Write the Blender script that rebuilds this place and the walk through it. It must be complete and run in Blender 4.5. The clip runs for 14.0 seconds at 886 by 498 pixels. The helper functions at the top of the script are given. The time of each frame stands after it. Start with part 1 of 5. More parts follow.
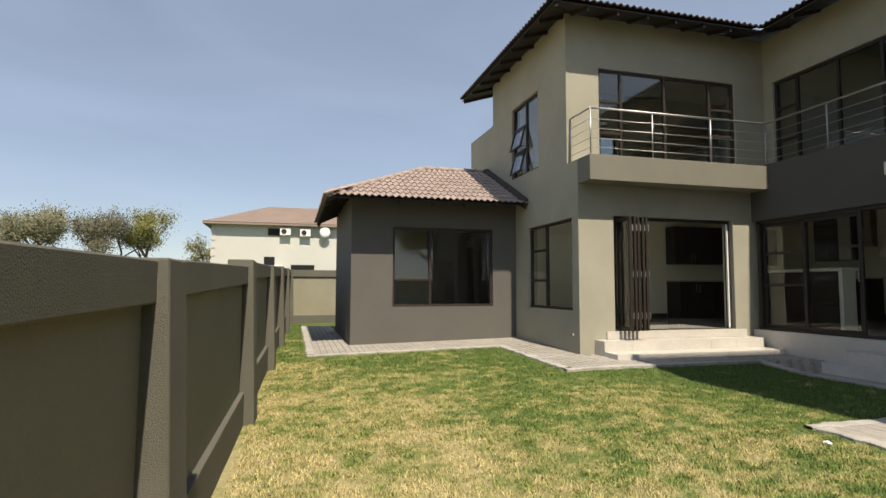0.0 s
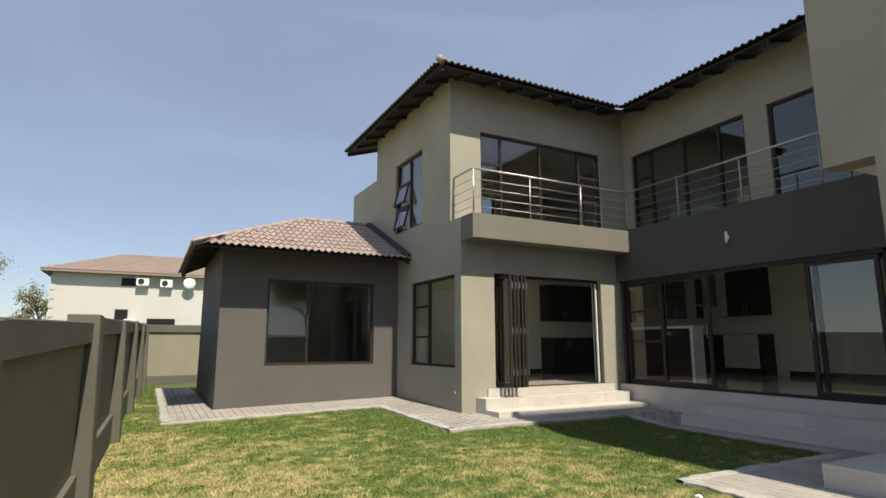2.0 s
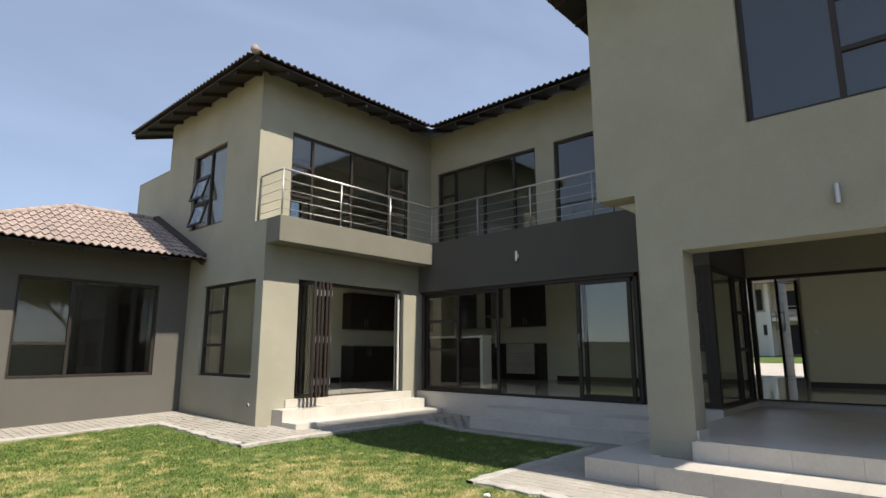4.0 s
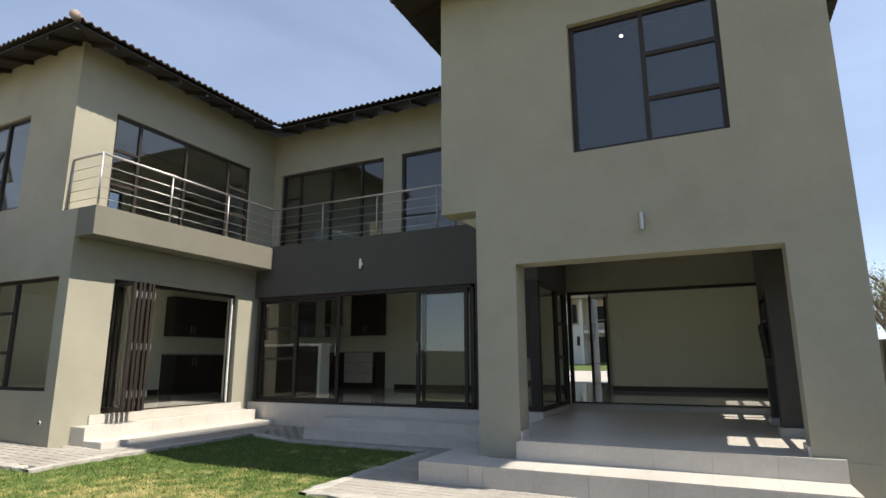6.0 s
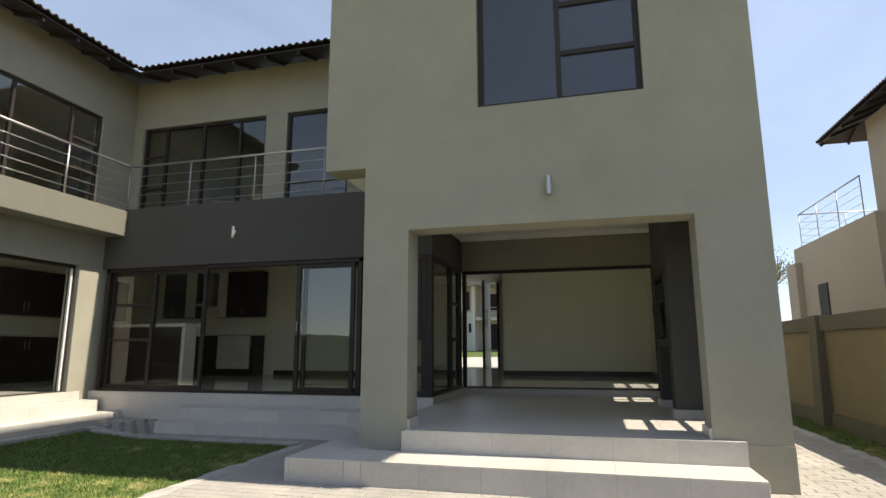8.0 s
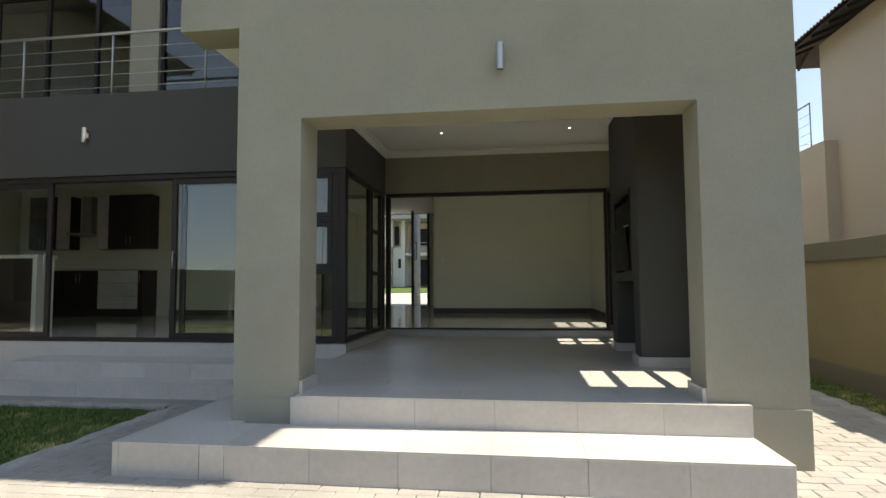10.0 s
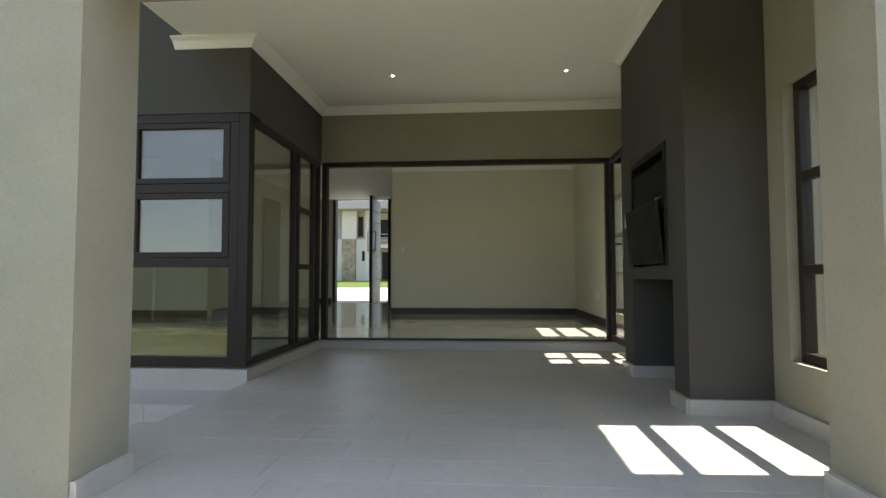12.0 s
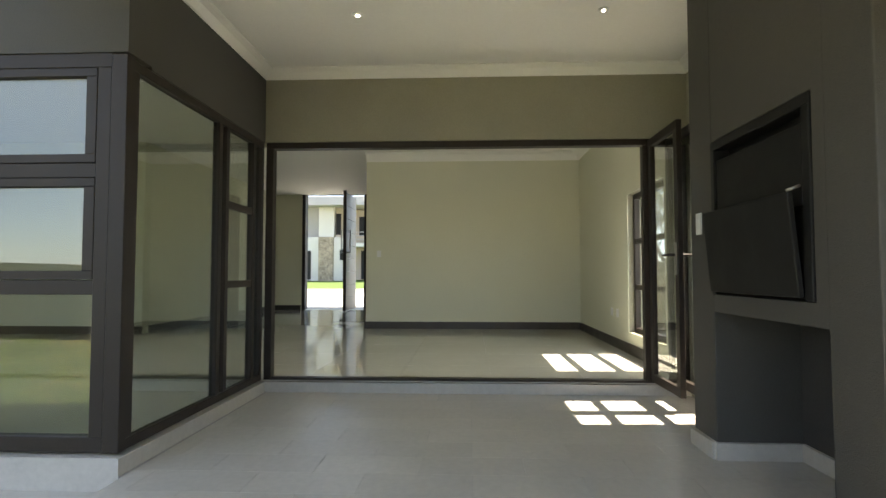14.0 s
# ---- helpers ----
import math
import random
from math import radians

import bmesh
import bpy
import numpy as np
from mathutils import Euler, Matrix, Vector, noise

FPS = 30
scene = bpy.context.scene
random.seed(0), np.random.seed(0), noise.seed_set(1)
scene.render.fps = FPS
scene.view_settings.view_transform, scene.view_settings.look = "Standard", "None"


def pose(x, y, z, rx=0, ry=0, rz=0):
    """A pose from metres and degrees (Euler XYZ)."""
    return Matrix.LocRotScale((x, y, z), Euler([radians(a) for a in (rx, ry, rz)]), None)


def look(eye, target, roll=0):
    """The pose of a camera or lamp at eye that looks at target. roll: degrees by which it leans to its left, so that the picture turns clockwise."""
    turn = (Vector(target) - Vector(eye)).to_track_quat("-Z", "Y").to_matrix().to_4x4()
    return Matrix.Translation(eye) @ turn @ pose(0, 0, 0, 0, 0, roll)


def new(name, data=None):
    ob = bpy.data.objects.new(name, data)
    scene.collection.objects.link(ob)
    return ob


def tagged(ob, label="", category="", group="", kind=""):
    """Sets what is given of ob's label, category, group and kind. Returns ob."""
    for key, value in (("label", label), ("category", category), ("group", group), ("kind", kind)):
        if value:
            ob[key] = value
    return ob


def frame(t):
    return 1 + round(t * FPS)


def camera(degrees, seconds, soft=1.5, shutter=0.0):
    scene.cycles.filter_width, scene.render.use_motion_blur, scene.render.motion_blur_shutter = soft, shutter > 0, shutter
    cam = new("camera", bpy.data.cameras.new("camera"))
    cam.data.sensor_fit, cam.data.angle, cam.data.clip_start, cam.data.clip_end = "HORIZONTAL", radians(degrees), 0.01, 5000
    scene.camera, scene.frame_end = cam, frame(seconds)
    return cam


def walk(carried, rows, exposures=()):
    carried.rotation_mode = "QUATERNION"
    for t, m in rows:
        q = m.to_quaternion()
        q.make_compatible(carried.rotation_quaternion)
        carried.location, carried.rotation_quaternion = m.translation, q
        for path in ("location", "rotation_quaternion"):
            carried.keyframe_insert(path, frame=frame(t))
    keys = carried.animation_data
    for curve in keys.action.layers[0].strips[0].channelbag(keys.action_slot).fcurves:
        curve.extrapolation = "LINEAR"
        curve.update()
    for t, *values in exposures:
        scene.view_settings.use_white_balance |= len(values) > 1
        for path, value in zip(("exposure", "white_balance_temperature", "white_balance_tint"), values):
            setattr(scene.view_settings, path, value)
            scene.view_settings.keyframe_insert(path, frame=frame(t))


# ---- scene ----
# The camera's walk: seconds, place, yaw, pitch, roll.
cam = camera(76.97, 14.0)
ROWS = [
    (0.0, -0.003, -0.066, 1.424, -15.05, 4.00, -0.14),
    (0.5, -0.065, -0.008, 1.429, -18.76, 5.90, -0.12),
    (1.0, -0.084, 0.050, 1.432, -22.33, 7.36, -0.01),
    (1.5, -0.053, 0.119, 1.440, -24.72, 8.48, -0.03),
    (2.0, -0.017, 0.193, 1.460, -27.60, 9.61, 0.03),
    (2.5, 0.018, 0.237, 1.463, -31.13, 10.25, 0.02),
    (3.0, 0.040, 0.275, 1.461, -36.83, 10.32, 0.03),
    (3.5, -0.002, 0.296, 1.478, -42.48, 10.31, 0.04),
    (4.0, -0.080, 0.313, 1.483, -48.03, 10.34, 0.04),
    (6.5, -0.113, 0.379, 1.432, -67.72, 11.21, 0.21),
    (7.0, 0.092, 0.434, 1.420, -70.95, 11.00, 0.17),
    (7.5, 0.389, 0.510, 1.391, -73.45, 11.07, 0.17),
    (8.0, 0.838, 0.624, 1.339, -75.24, 10.07, 0.13),
    (8.5, 1.199, 0.697, 1.299, -77.39, 7.48, 0.13),
    (11.0, 3.666, 0.949, 1.353, -84.21, 2.96, 0.06),
    (11.5, 4.211, 0.954, 1.349, -85.16, 2.96, 0.06),
    (12.0, 4.738, 0.971, 1.377, -85.47, 2.87, 0.07),
    (12.5, 5.186, 1.029, 1.402, -85.82, 2.91, -0.05),
    (13.0, 5.647, 1.066, 1.422, -86.54, 2.94, 0.03),
    (13.5, 6.049, 1.093, 1.486, -86.86, 2.90, 0.04),
    (14.0, 6.478, 1.140, 1.586, -87.37, 2.57, 0.00),
]
EXPOSURES = [(0.0, 0.45, 7500, 11), (2.5, 0.47, 7100, 11), (4.0, 0.68, 7000, 11), (6.5, 0.78, 6900, 11), (8.5, 0.93, 7300, 10), (11.0, 1.34, 7150, 9), (12.5, 2.1, 7400, 9), (14.0, 2.6, 7500, 8)]
walk(cam, [(t, pose(x, y, z, 90 + pitch, roll, yaw)) for t, x, y, z, yaw, pitch, roll in ROWS], EXPOSURES)

# ---- light ----
SUN_TO = Vector((0.05, -1.0, 1.48)).normalized()
world = bpy.data.worlds.new("sky")
scene.world = world
world.use_nodes = True
wn = world.node_tree
wn.nodes.clear()
sky = wn.nodes.new("ShaderNodeTexSky")
sky.sky_type = "NISHITA"
sky.sun_disc = False
sky.sun_elevation = math.asin(SUN_TO.z)
sky.sun_rotation = math.atan2(SUN_TO.x, SUN_TO.y)
sky.air_density, sky.dust_density, sky.ozone_density, sky.altitude = 1.0, 1.2, 1.0, 1500.0
bg = wn.nodes.new("ShaderNodeBackground")
bg.inputs["Strength"].default_value = 0.14
wout = wn.nodes.new("ShaderNodeOutputWorld")
wn.links.new(sky.outputs[0], bg.inputs["Color"])
# thin haze with faint wisps over the whole sky
haze = wn.nodes.new("ShaderNodeBackground")
haze.inputs["Color"].default_value = (0.255, 0.32, 0.46, 1.0)
haze.inputs["Strength"].default_value = 1.0
veil = wn.nodes.new("ShaderNodeMixShader")
veil.inputs[0].default_value = 0.6
wisp_at = wn.nodes.new("ShaderNodeTexCoord")
wisp_map = wn.nodes.new("ShaderNodeMapping")
wisp_map.inputs["Scale"].default_value = (1.0, 1.6, 3.5)
wisp = wn.nodes.new("ShaderNodeTexNoise")
wisp.inputs["Scale"].default_value, wisp.inputs["Detail"].default_value, wisp.inputs["Distortion"].default_value = 1.6, 7.0, 0.8
wisp_range = wn.nodes.new("ShaderNodeMapRange")
wisp_range.inputs["From Min"].default_value, wisp_range.inputs["From Max"].default_value = 0.3, 0.75
wisp_range.inputs["To Min"].default_value, wisp_range.inputs["To Max"].default_value = 0.88, 1.22
wn.links.new(wisp_at.outputs["Generated"], wisp_map.inputs["Vector"])
wn.links.new(wisp_map.outputs["Vector"], wisp.inputs["Vector"])
wn.links.new(wisp.outputs["Fac"], wisp_range.inputs["Value"])
# the haze is brighter on the sun's side
side = wn.nodes.new("ShaderNodeSeparateXYZ")
wn.links.new(wisp_at.outputs["Generated"], side.inputs[0])
glare = wn.nodes.new("ShaderNodeMapRange")
glare.inputs["From Min"].default_value, glare.inputs["From Max"].default_value = 1.0, -1.0
glare.inputs["To Min"].default_value, glare.inputs["To Max"].default_value = 0.88, 1.5
wn.links.new(side.outputs["Y"], glare.inputs["Value"])
both = wn.nodes.new("ShaderNodeMath")
both.operation = "MULTIPLY"
wn.links.new(wisp_range.outputs["Result"], both.inputs[0])
wn.links.new(glare.outputs["Result"], both.inputs[1])
wn.links.new(both.outputs[0], haze.inputs["Strength"])
wn.links.new(bg.outputs[0], veil.inputs[1])
wn.links.new(haze.outputs[0], veil.inputs[2])
wn.links.new(veil.outputs[0], wout.inputs["Surface"])
sun_data = bpy.data.lights.new("sun", "SUN")
sun_data.energy, sun_data.angle, sun_data.color = 5.0, radians(0.55), (1.0, 0.95, 0.87)
sun = new("sun", sun_data)
sun.matrix_world = look(SUN_TO * 60, (0, 0, 0))



def skylight(name, place, turn, width, height, watts):
    """Daylight that enters by an opening, lying in the opening and facing the room."""
    a = bpy.data.lights.new(name, "AREA")
    a.shape, a.size, a.size_y, a.energy, a.color = "RECTANGLE", width, height, watts, (0.93, 0.97, 1.0)
    new(name, a).matrix_world = Matrix.Translation(place) @ Euler([radians(v) for v in turn]).to_matrix().to_4x4()


skylight("daylight_sliding_doors", (9.85, 7.0, 1.75), (90, 0, -90), 5.0, 2.0, 3.2)
skylight("daylight_patio_doors", (12.0, 1.2, 1.75), (90, 0, -90), 3.4, 2.0, 1.5)
skylight("daylight_folding_doors", (7.6, 10.12, 1.75), (90, 0, 0), 2.7, 2.1, 2.4)
skylight("daylight_living_window", (13.0, -1.2, 1.75), (90, 0, 0), 1.3, 1.7, 4)

# ---- materials ----
def nodes_of(name):
    m = bpy.data.materials.new(name)
    m.use_nodes = True
    nt = m.node_tree
    b = nt.nodes["Principled BSDF"]
    return m, nt, b


def noise_node(nt, scale, detail=4.0, rough=0.55, coord=None):
    n = nt.nodes.new("ShaderNodeTexNoise")
    n.inputs["Scale"].default_value = scale
    n.inputs["Detail"].default_value = detail
    n.inputs["Roughness"].default_value = rough
    if coord is None:
        coord = nt.nodes.new("ShaderNodeNewGeometry").outputs["Position"]
    nt.links.new(coord, n.inputs["Vector"])
    return n


def ramp(nt, src, stops):
    r = nt.nodes.new("ShaderNodeValToRGB")
    e = r.color_ramp.elements
    while len(e) < len(stops):
        e.new(0.5)
    for k, (p, c) in enumerate(stops):
        e[k].position, e[k].color = p, (*c, 1.0)
    nt.links.new(src, r.inputs["Fac"])
    return r


def mix(nt, fac, a, b, mode="MIX"):
    m = nt.nodes.new("ShaderNodeMix")
    m.data_type, m.blend_type = "RGBA", mode
    for sock, v in ((m.inputs[0], fac), (m.inputs[6], a), (m.inputs[7], b)):
        if isinstance(v, (int, float)):
            sock.default_value = v
        elif isinstance(v, tuple):
            sock.default_value = (*v, 1.0)
        else:
            nt.links.new(v, sock)
    return m.outputs[2]


def scaled(c, k):
    return tuple(min(1.0, v * k) for v in c)


def surface(name, colour, rough=0.7, var=0.12, grain=60.0, blotch=1.2, bump=0.0, bump_scale=200.0, metal=0.0, piece=0.0, stain=0.0, coat=0.0, spec=0.5):
    """Colour with fine grain, broad blotches, an optional per-piece shift and bump."""
    m, nt, b = nodes_of(name)
    g = noise_node(nt, grain)
    l = noise_node(nt, blotch, 5.0, 0.6)
    c1 = ramp(nt, g.outputs["Fac"], [(0.3, scaled(colour, 1 - var * 0.6)), (0.7, scaled(colour, 1 + var * 0.6))]).outputs["Color"]
    c2 = ramp(nt, l.outputs["Fac"], [(0.3, (1 - var,) * 3), (0.7, (1 + var * 0.5,) * 3)]).outputs["Color"]
    c = mix(nt, 1.0, c1, c2, "MULTIPLY")
    if piece:
        oi = nt.nodes.new("ShaderNodeObjectInfo")
        c3 = ramp(nt, oi.outputs["Random"], [(0.0, (1 - piece, 1 - piece, 1 - piece * 0.9)), (1.0, (1 + piece * 0.5,) * 3)]).outputs["Color"]
        isl = nt.nodes.new("ShaderNodeNewGeometry")
        c4 = ramp(nt, isl.outputs["Random Per Island"], [(0.0, (1 - piece,) * 3), (1.0, (1 + piece * 0.5,) * 3)]).outputs["Color"]
        c = mix(nt, 1.0, mix(nt, 1.0, c, c3, "MULTIPLY"), c4, "MULTIPLY")
    if stain:
        s = noise_node(nt, 0.7, 6.0, 0.7)
        c = mix(nt, 1.0, c, ramp(nt, s.outputs["Fac"], [(0.42, (1.0, 1.0, 1.0)), (0.72, (1 - stain, 1 - stain, 1 - stain * 1.1))]).outputs["Color"], "MULTIPLY")
    nt.links.new(c, b.inputs["Base Color"])
    rr = ramp(nt, l.outputs["Fac"], [(0.3, (max(0.02, rough - 0.06),) * 3), (0.7, (min(1.0, rough + 0.06),) * 3)])
    nt.links.new(rr.outputs["Color"], b.inputs["Roughness"])
    b.inputs["Metallic"].default_value = metal
    b.inputs["Specular IOR Level"].default_value = spec
    b.inputs["Coat Weight"].default_value = coat
    if bump:
        bn = noise_node(nt, bump_scale, 3.0)
        bb = nt.nodes.new("ShaderNodeBump")
        bb.inputs["Strength"].default_value = bump
        bb.inputs["Distance"].default_value = 0.01
        nt.links.new(bn.outputs["Fac"], bb.inputs["Height"])
        nt.links.new(bb.outputs["Normal"], b.inputs["Normal"])
    return m


def glass_material(name, tint, r0=0.045):
    """A clear pane: what lies behind shows through, with mirror gloss that grows towards grazing view."""
    m, nt, b = nodes_of(name)
    nt.nodes.remove(b)
    tr = nt.nodes.new("ShaderNodeBsdfTransparent")
    tr.inputs["Color"].default_value = (*tint, 1)
    gl = nt.nodes.new("ShaderNodeBsdfGlossy")
    gl.inputs["Roughness"].default_value = 0.0
    lw = nt.nodes.new("ShaderNodeLayerWeight")
    lw.inputs["Blend"].default_value = 0.5
    pw = nt.nodes.new("ShaderNodeMath")
    pw.operation = "POWER"
    nt.links.new(lw.outputs["Facing"], pw.inputs[0])
    pw.inputs[1].default_value = 4.0
    ma = nt.nodes.new("ShaderNodeMath")
    ma.operation = "MULTIPLY_ADD"
    nt.links.new(pw.outputs[0], ma.inputs[0])
    ma.inputs[1].default_value = 1 - r0
    ma.inputs[2].default_value = r0
    mx = nt.nodes.new("ShaderNodeMixShader")
    nt.links.new(ma.outputs[0], mx.inputs[0])
    nt.links.new(tr.outputs[0], mx.inputs[1])
    nt.links.new(gl.outputs[0], mx.inputs[2])
    nt.links.new(mx.outputs[0], nt.nodes["Material Output"].inputs["Surface"])
    return m


def glow_material(name, colour, strength):
    m, nt, b = nodes_of(name)
    b.inputs["Base Color"].default_value = (*colour, 1)
    b.inputs["Emission Color"].default_value = (*colour, 1)
    b.inputs["Emission Strength"].default_value = strength
    return m


def lawn_material(name, blade):
    """Turf with green patches and straw-coloured dry patches."""
    m, nt, b = nodes_of(name)
    pos = nt.nodes.new("ShaderNodeNewGeometry")
    big = noise_node(nt, 0.55, 6.0, 0.65, pos.outputs["Position"])
    mid = noise_node(nt, 3.4, 7.0, 0.72, pos.outputs["Position"])
    fine = noise_node(nt, 55.0, 4.0, 0.6, pos.outputs["Position"])
    # greener away from the middle of the lawn and close to the house
    sep = nt.nodes.new("ShaderNodeSeparateXYZ")
    nt.links.new(pos.outputs["Position"], sep.inputs[0])
    add = nt.nodes.new("ShaderNodeMath")
    add.operation = "MULTIPLY_ADD"
    nt.links.new(sep.outputs["X"], add.inputs[0])
    add.inputs[1].default_value = 0.045
    add.inputs[2].default_value = -0.735
    a2 = nt.nodes.new("ShaderNodeMath")
    a2.operation = "MULTIPLY_ADD"
    nt.links.new(sep.outputs["Y"], a2.inputs[0])
    a2.inputs[1].default_value = 0.03
    nt.links.new(add.outputs[0], a2.inputs[2])
    a3 = nt.nodes.new("ShaderNodeMath")
    a3.operation = "MULTIPLY_ADD"
    nt.links.new(mid.outputs["Fac"], a3.inputs[0])
    a3.inputs[1].default_value = 1.6
    nt.links.new(a2.outputs[0], a3.inputs[2])
    a4 = nt.nodes.new("ShaderNodeMath")
    a4.operation = "MULTIPLY_ADD"
    nt.links.new(big.outputs["Fac"], a4.inputs[0])
    a4.inputs[1].default_value = 1.0
    nt.links.new(a3.outputs[0], a4.inputs[2])
    clampn = nt.nodes.new("ShaderNodeClamp")
    nt.links.new(a4.outputs[0], clampn.inputs[0])
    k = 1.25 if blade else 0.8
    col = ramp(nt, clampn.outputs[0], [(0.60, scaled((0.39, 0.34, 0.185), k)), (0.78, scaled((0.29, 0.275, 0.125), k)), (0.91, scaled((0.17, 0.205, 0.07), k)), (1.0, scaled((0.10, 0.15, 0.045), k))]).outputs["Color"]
    col = mix(nt, 1.0, col, ramp(nt, fine.outputs["Fac"], [(0.3, (0.65, 0.65, 0.65)), (0.7, (1.15, 1.15, 1.1))]).outputs["Color"], "MULTIPLY")
    if blade:
        col = mix(nt, 1.0, col, ramp(nt, pos.outputs["Random Per Island"], [(0.0, (0.45, 0.5, 0.4)), (1.0, (1.55, 1.45, 1.38))]).outputs["Color"], "MULTIPLY")
    nt.links.new(col, b.inputs["Base Color"])
    b.inputs["Roughness"].default_value = 0.85
    b.inputs["Specular IOR Level"].default_value = 0.15
    return m


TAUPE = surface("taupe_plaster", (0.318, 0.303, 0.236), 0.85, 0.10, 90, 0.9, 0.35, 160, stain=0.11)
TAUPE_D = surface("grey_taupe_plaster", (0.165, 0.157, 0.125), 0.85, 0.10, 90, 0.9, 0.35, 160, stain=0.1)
CHAR = surface("charcoal_plaster", (0.099, 0.093, 0.081), 0.8, 0.10, 90, 0.8, 0.3, 160, stain=0.08)
# darker CHAR for court and patio walls; part of their shade is in this colour
BAND = surface("shaded_charcoal_plaster", (0.070, 0.067, 0.059), 0.8, 0.10, 90, 0.8, 0.3, 160, stain=0.08)
FENCE = surface("olive_fence_plaster", (0.112, 0.108, 0.083), 0.85, 0.14, 70, 1.1, 0.6, 150, stain=0.12)
FENCE_P = surface("olive_fence_panel", (0.175, 0.164, 0.120), 0.85, 0.10, 70, 1.1, 0.2, 260, stain=0.12)
PANEL = surface("taupe_fence_panel", (0.25, 0.23, 0.165), 0.7, 0.12, 70, 1.1, 0.4, 130, stain=0.1)
OCHRE = surface("ochre_fence_panel", (0.185, 0.152, 0.088), 0.75, 0.12, 70, 1.1, 0.4, 130, stain=0.15)
CREAM = surface("cream_interior_paint", (0.64, 0.635, 0.495), 0.75, 0.04, 40, 0.6, 0.1, 220)
WHITE = surface("white_ceiling_paint", (0.83, 0.82, 0.78), 0.8, 0.03, 40, 0.5)
TILE = surface("pale_grey_step_tile", (0.52, 0.492, 0.44), 0.35, 0.09, 25, 2.0, 0.08, 60, piece=0.06, stain=0.06)
GROUT = surface("grey_grout", (0.42, 0.405, 0.375), 0.9, 0.1)
GLOSS = surface("cream_porcelain_tile", (0.56, 0.54, 0.48), 0.07, 0.05, 20, 1.0, piece=0.02)
ALU = surface("bronze_aluminium", (0.030, 0.023, 0.019), 0.48, 0.12, 80, 3.0, spec=0.3)
STEEL = surface("brushed_steel", (0.44, 0.43, 0.41), 0.46, 0.06, 120, 4.0, metal=1.0)
BLACK = surface("black_steel", (0.010, 0.010, 0.010), 0.55, 0.2, 60, 3.0, spec=0.25)
SOOT = surface("dark_firebox_plaster", (0.055, 0.052, 0.048), 0.9, 0.15, 60, 2.0)
ESPRESSO = surface("espresso_wood_veneer", (0.026, 0.018, 0.015), 0.35, 0.25, 30, 4.0)
IVORY = surface("ivory_lacquer", (0.55, 0.53, 0.46), 0.3, 0.03)
STONE = surface("pale_stone_worktop", (0.42, 0.40, 0.36), 0.25, 0.12, 40, 3.0)
SKIRT = surface("dark_wood_skirting", (0.030, 0.022, 0.017), 0.45, 0.2, 30, 3.0)
RTILE = surface("clay_brown_roof_tile", (0.33, 0.262, 0.23), 0.85, 0.16, 40, 2.0, 0.4, 90, piece=0.10, stain=0.1)
RBROWN = surface("weathered_brown_roof_tile", (0.24, 0.185, 0.155), 0.85, 0.12, 30, 0.6)
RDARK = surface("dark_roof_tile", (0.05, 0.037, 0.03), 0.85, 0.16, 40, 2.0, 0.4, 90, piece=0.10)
DOORWOOD = surface("varnished_plank_door", (0.15, 0.115, 0.088), 0.5, 0.3, 22, 3.0, piece=0.12)
TIMBER = surface("dark_stained_timber", (0.022, 0.016, 0.013), 0.7, 0.2, 30, 3.0)
PAVER = surface("tan_concrete_paver", (0.325, 0.305, 0.268), 0.88, 0.14, 60, 2.5, 0.4, 130, piece=0.05, stain=0.2)
KERB = surface("pale_cement_edging", (0.39, 0.372, 0.335), 0.9, 0.26, 40, 3.0, 0.5, 90, stain=0.15)
SAND = surface("jointing_sand", (0.28, 0.262, 0.23), 0.95, 0.2, 80, 3.0)
GLASS = glass_material("clear_glass", (0.93, 0.95, 0.94), 0.05)
GLASS_R = glass_material("reflective_glass", (0.86, 0.89, 0.87), 0.08)
GLASS_M = glass_material("sun_control_glass", (0.84, 0.89, 0.85), 0.26)
GLASS_G = glass_material("grey_tinted_glass", (0.66, 0.69, 0.70), 0.085)
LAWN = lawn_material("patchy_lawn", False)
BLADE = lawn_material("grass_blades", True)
PLASTIC = surface("white_plastic", (0.72, 0.72, 0.70), 0.4, 0.03)
GLOW = glow_material("lit_downlight", (1.0, 0.93, 0.8), 6.0)
HOUSE_W = surface("cream_house_wall", (0.50, 0.49, 0.45), 0.85, 0.06, 30, 0.4)
HOUSE_B = surface("beige_house_wall", (0.44, 0.37, 0.29), 0.85, 0.06, 30, 0.4)
HOUSE_G = surface("grey_house_wall", (0.30, 0.29, 0.28), 0.85, 0.06, 30, 0.4)
CLAD = surface("stone_cladding", (0.32, 0.27, 0.2), 0.9, 0.5, 9.0, 3.0, 0.8, 12)
BARK = surface("grey_bark", (0.14, 0.115, 0.09), 0.95, 0.3, 20, 3.0)
LEAF = surface("dry_olive_leaves", (0.20, 0.195, 0.115), 0.8, 0.3, 10, 0.8, piece=0.3)
LEAF2 = surface("spring_green_leaves", (0.20, 0.20, 0.05), 0.8, 0.3, 10, 0.8, piece=0.3)
STREET = surface("pale_street_paving", (0.36, 0.335, 0.295), 0.9, 0.1, 20, 0.6)

# ---- builders ----
def box(bm, x0, x1, y0, y1, z0, z1):
    v = [bm.verts.new((x, y, z)) for z in (z0, z1) for y in (y0, y1) for x in (x0, x1)]
    for f in ((0, 2, 3, 1), (4, 5, 7, 6), (0, 1, 5, 4), (2, 6, 7, 3), (0, 4, 6, 2), (1, 3, 7, 5)):
        bm.faces.new([v[k] for k in f])
    return v


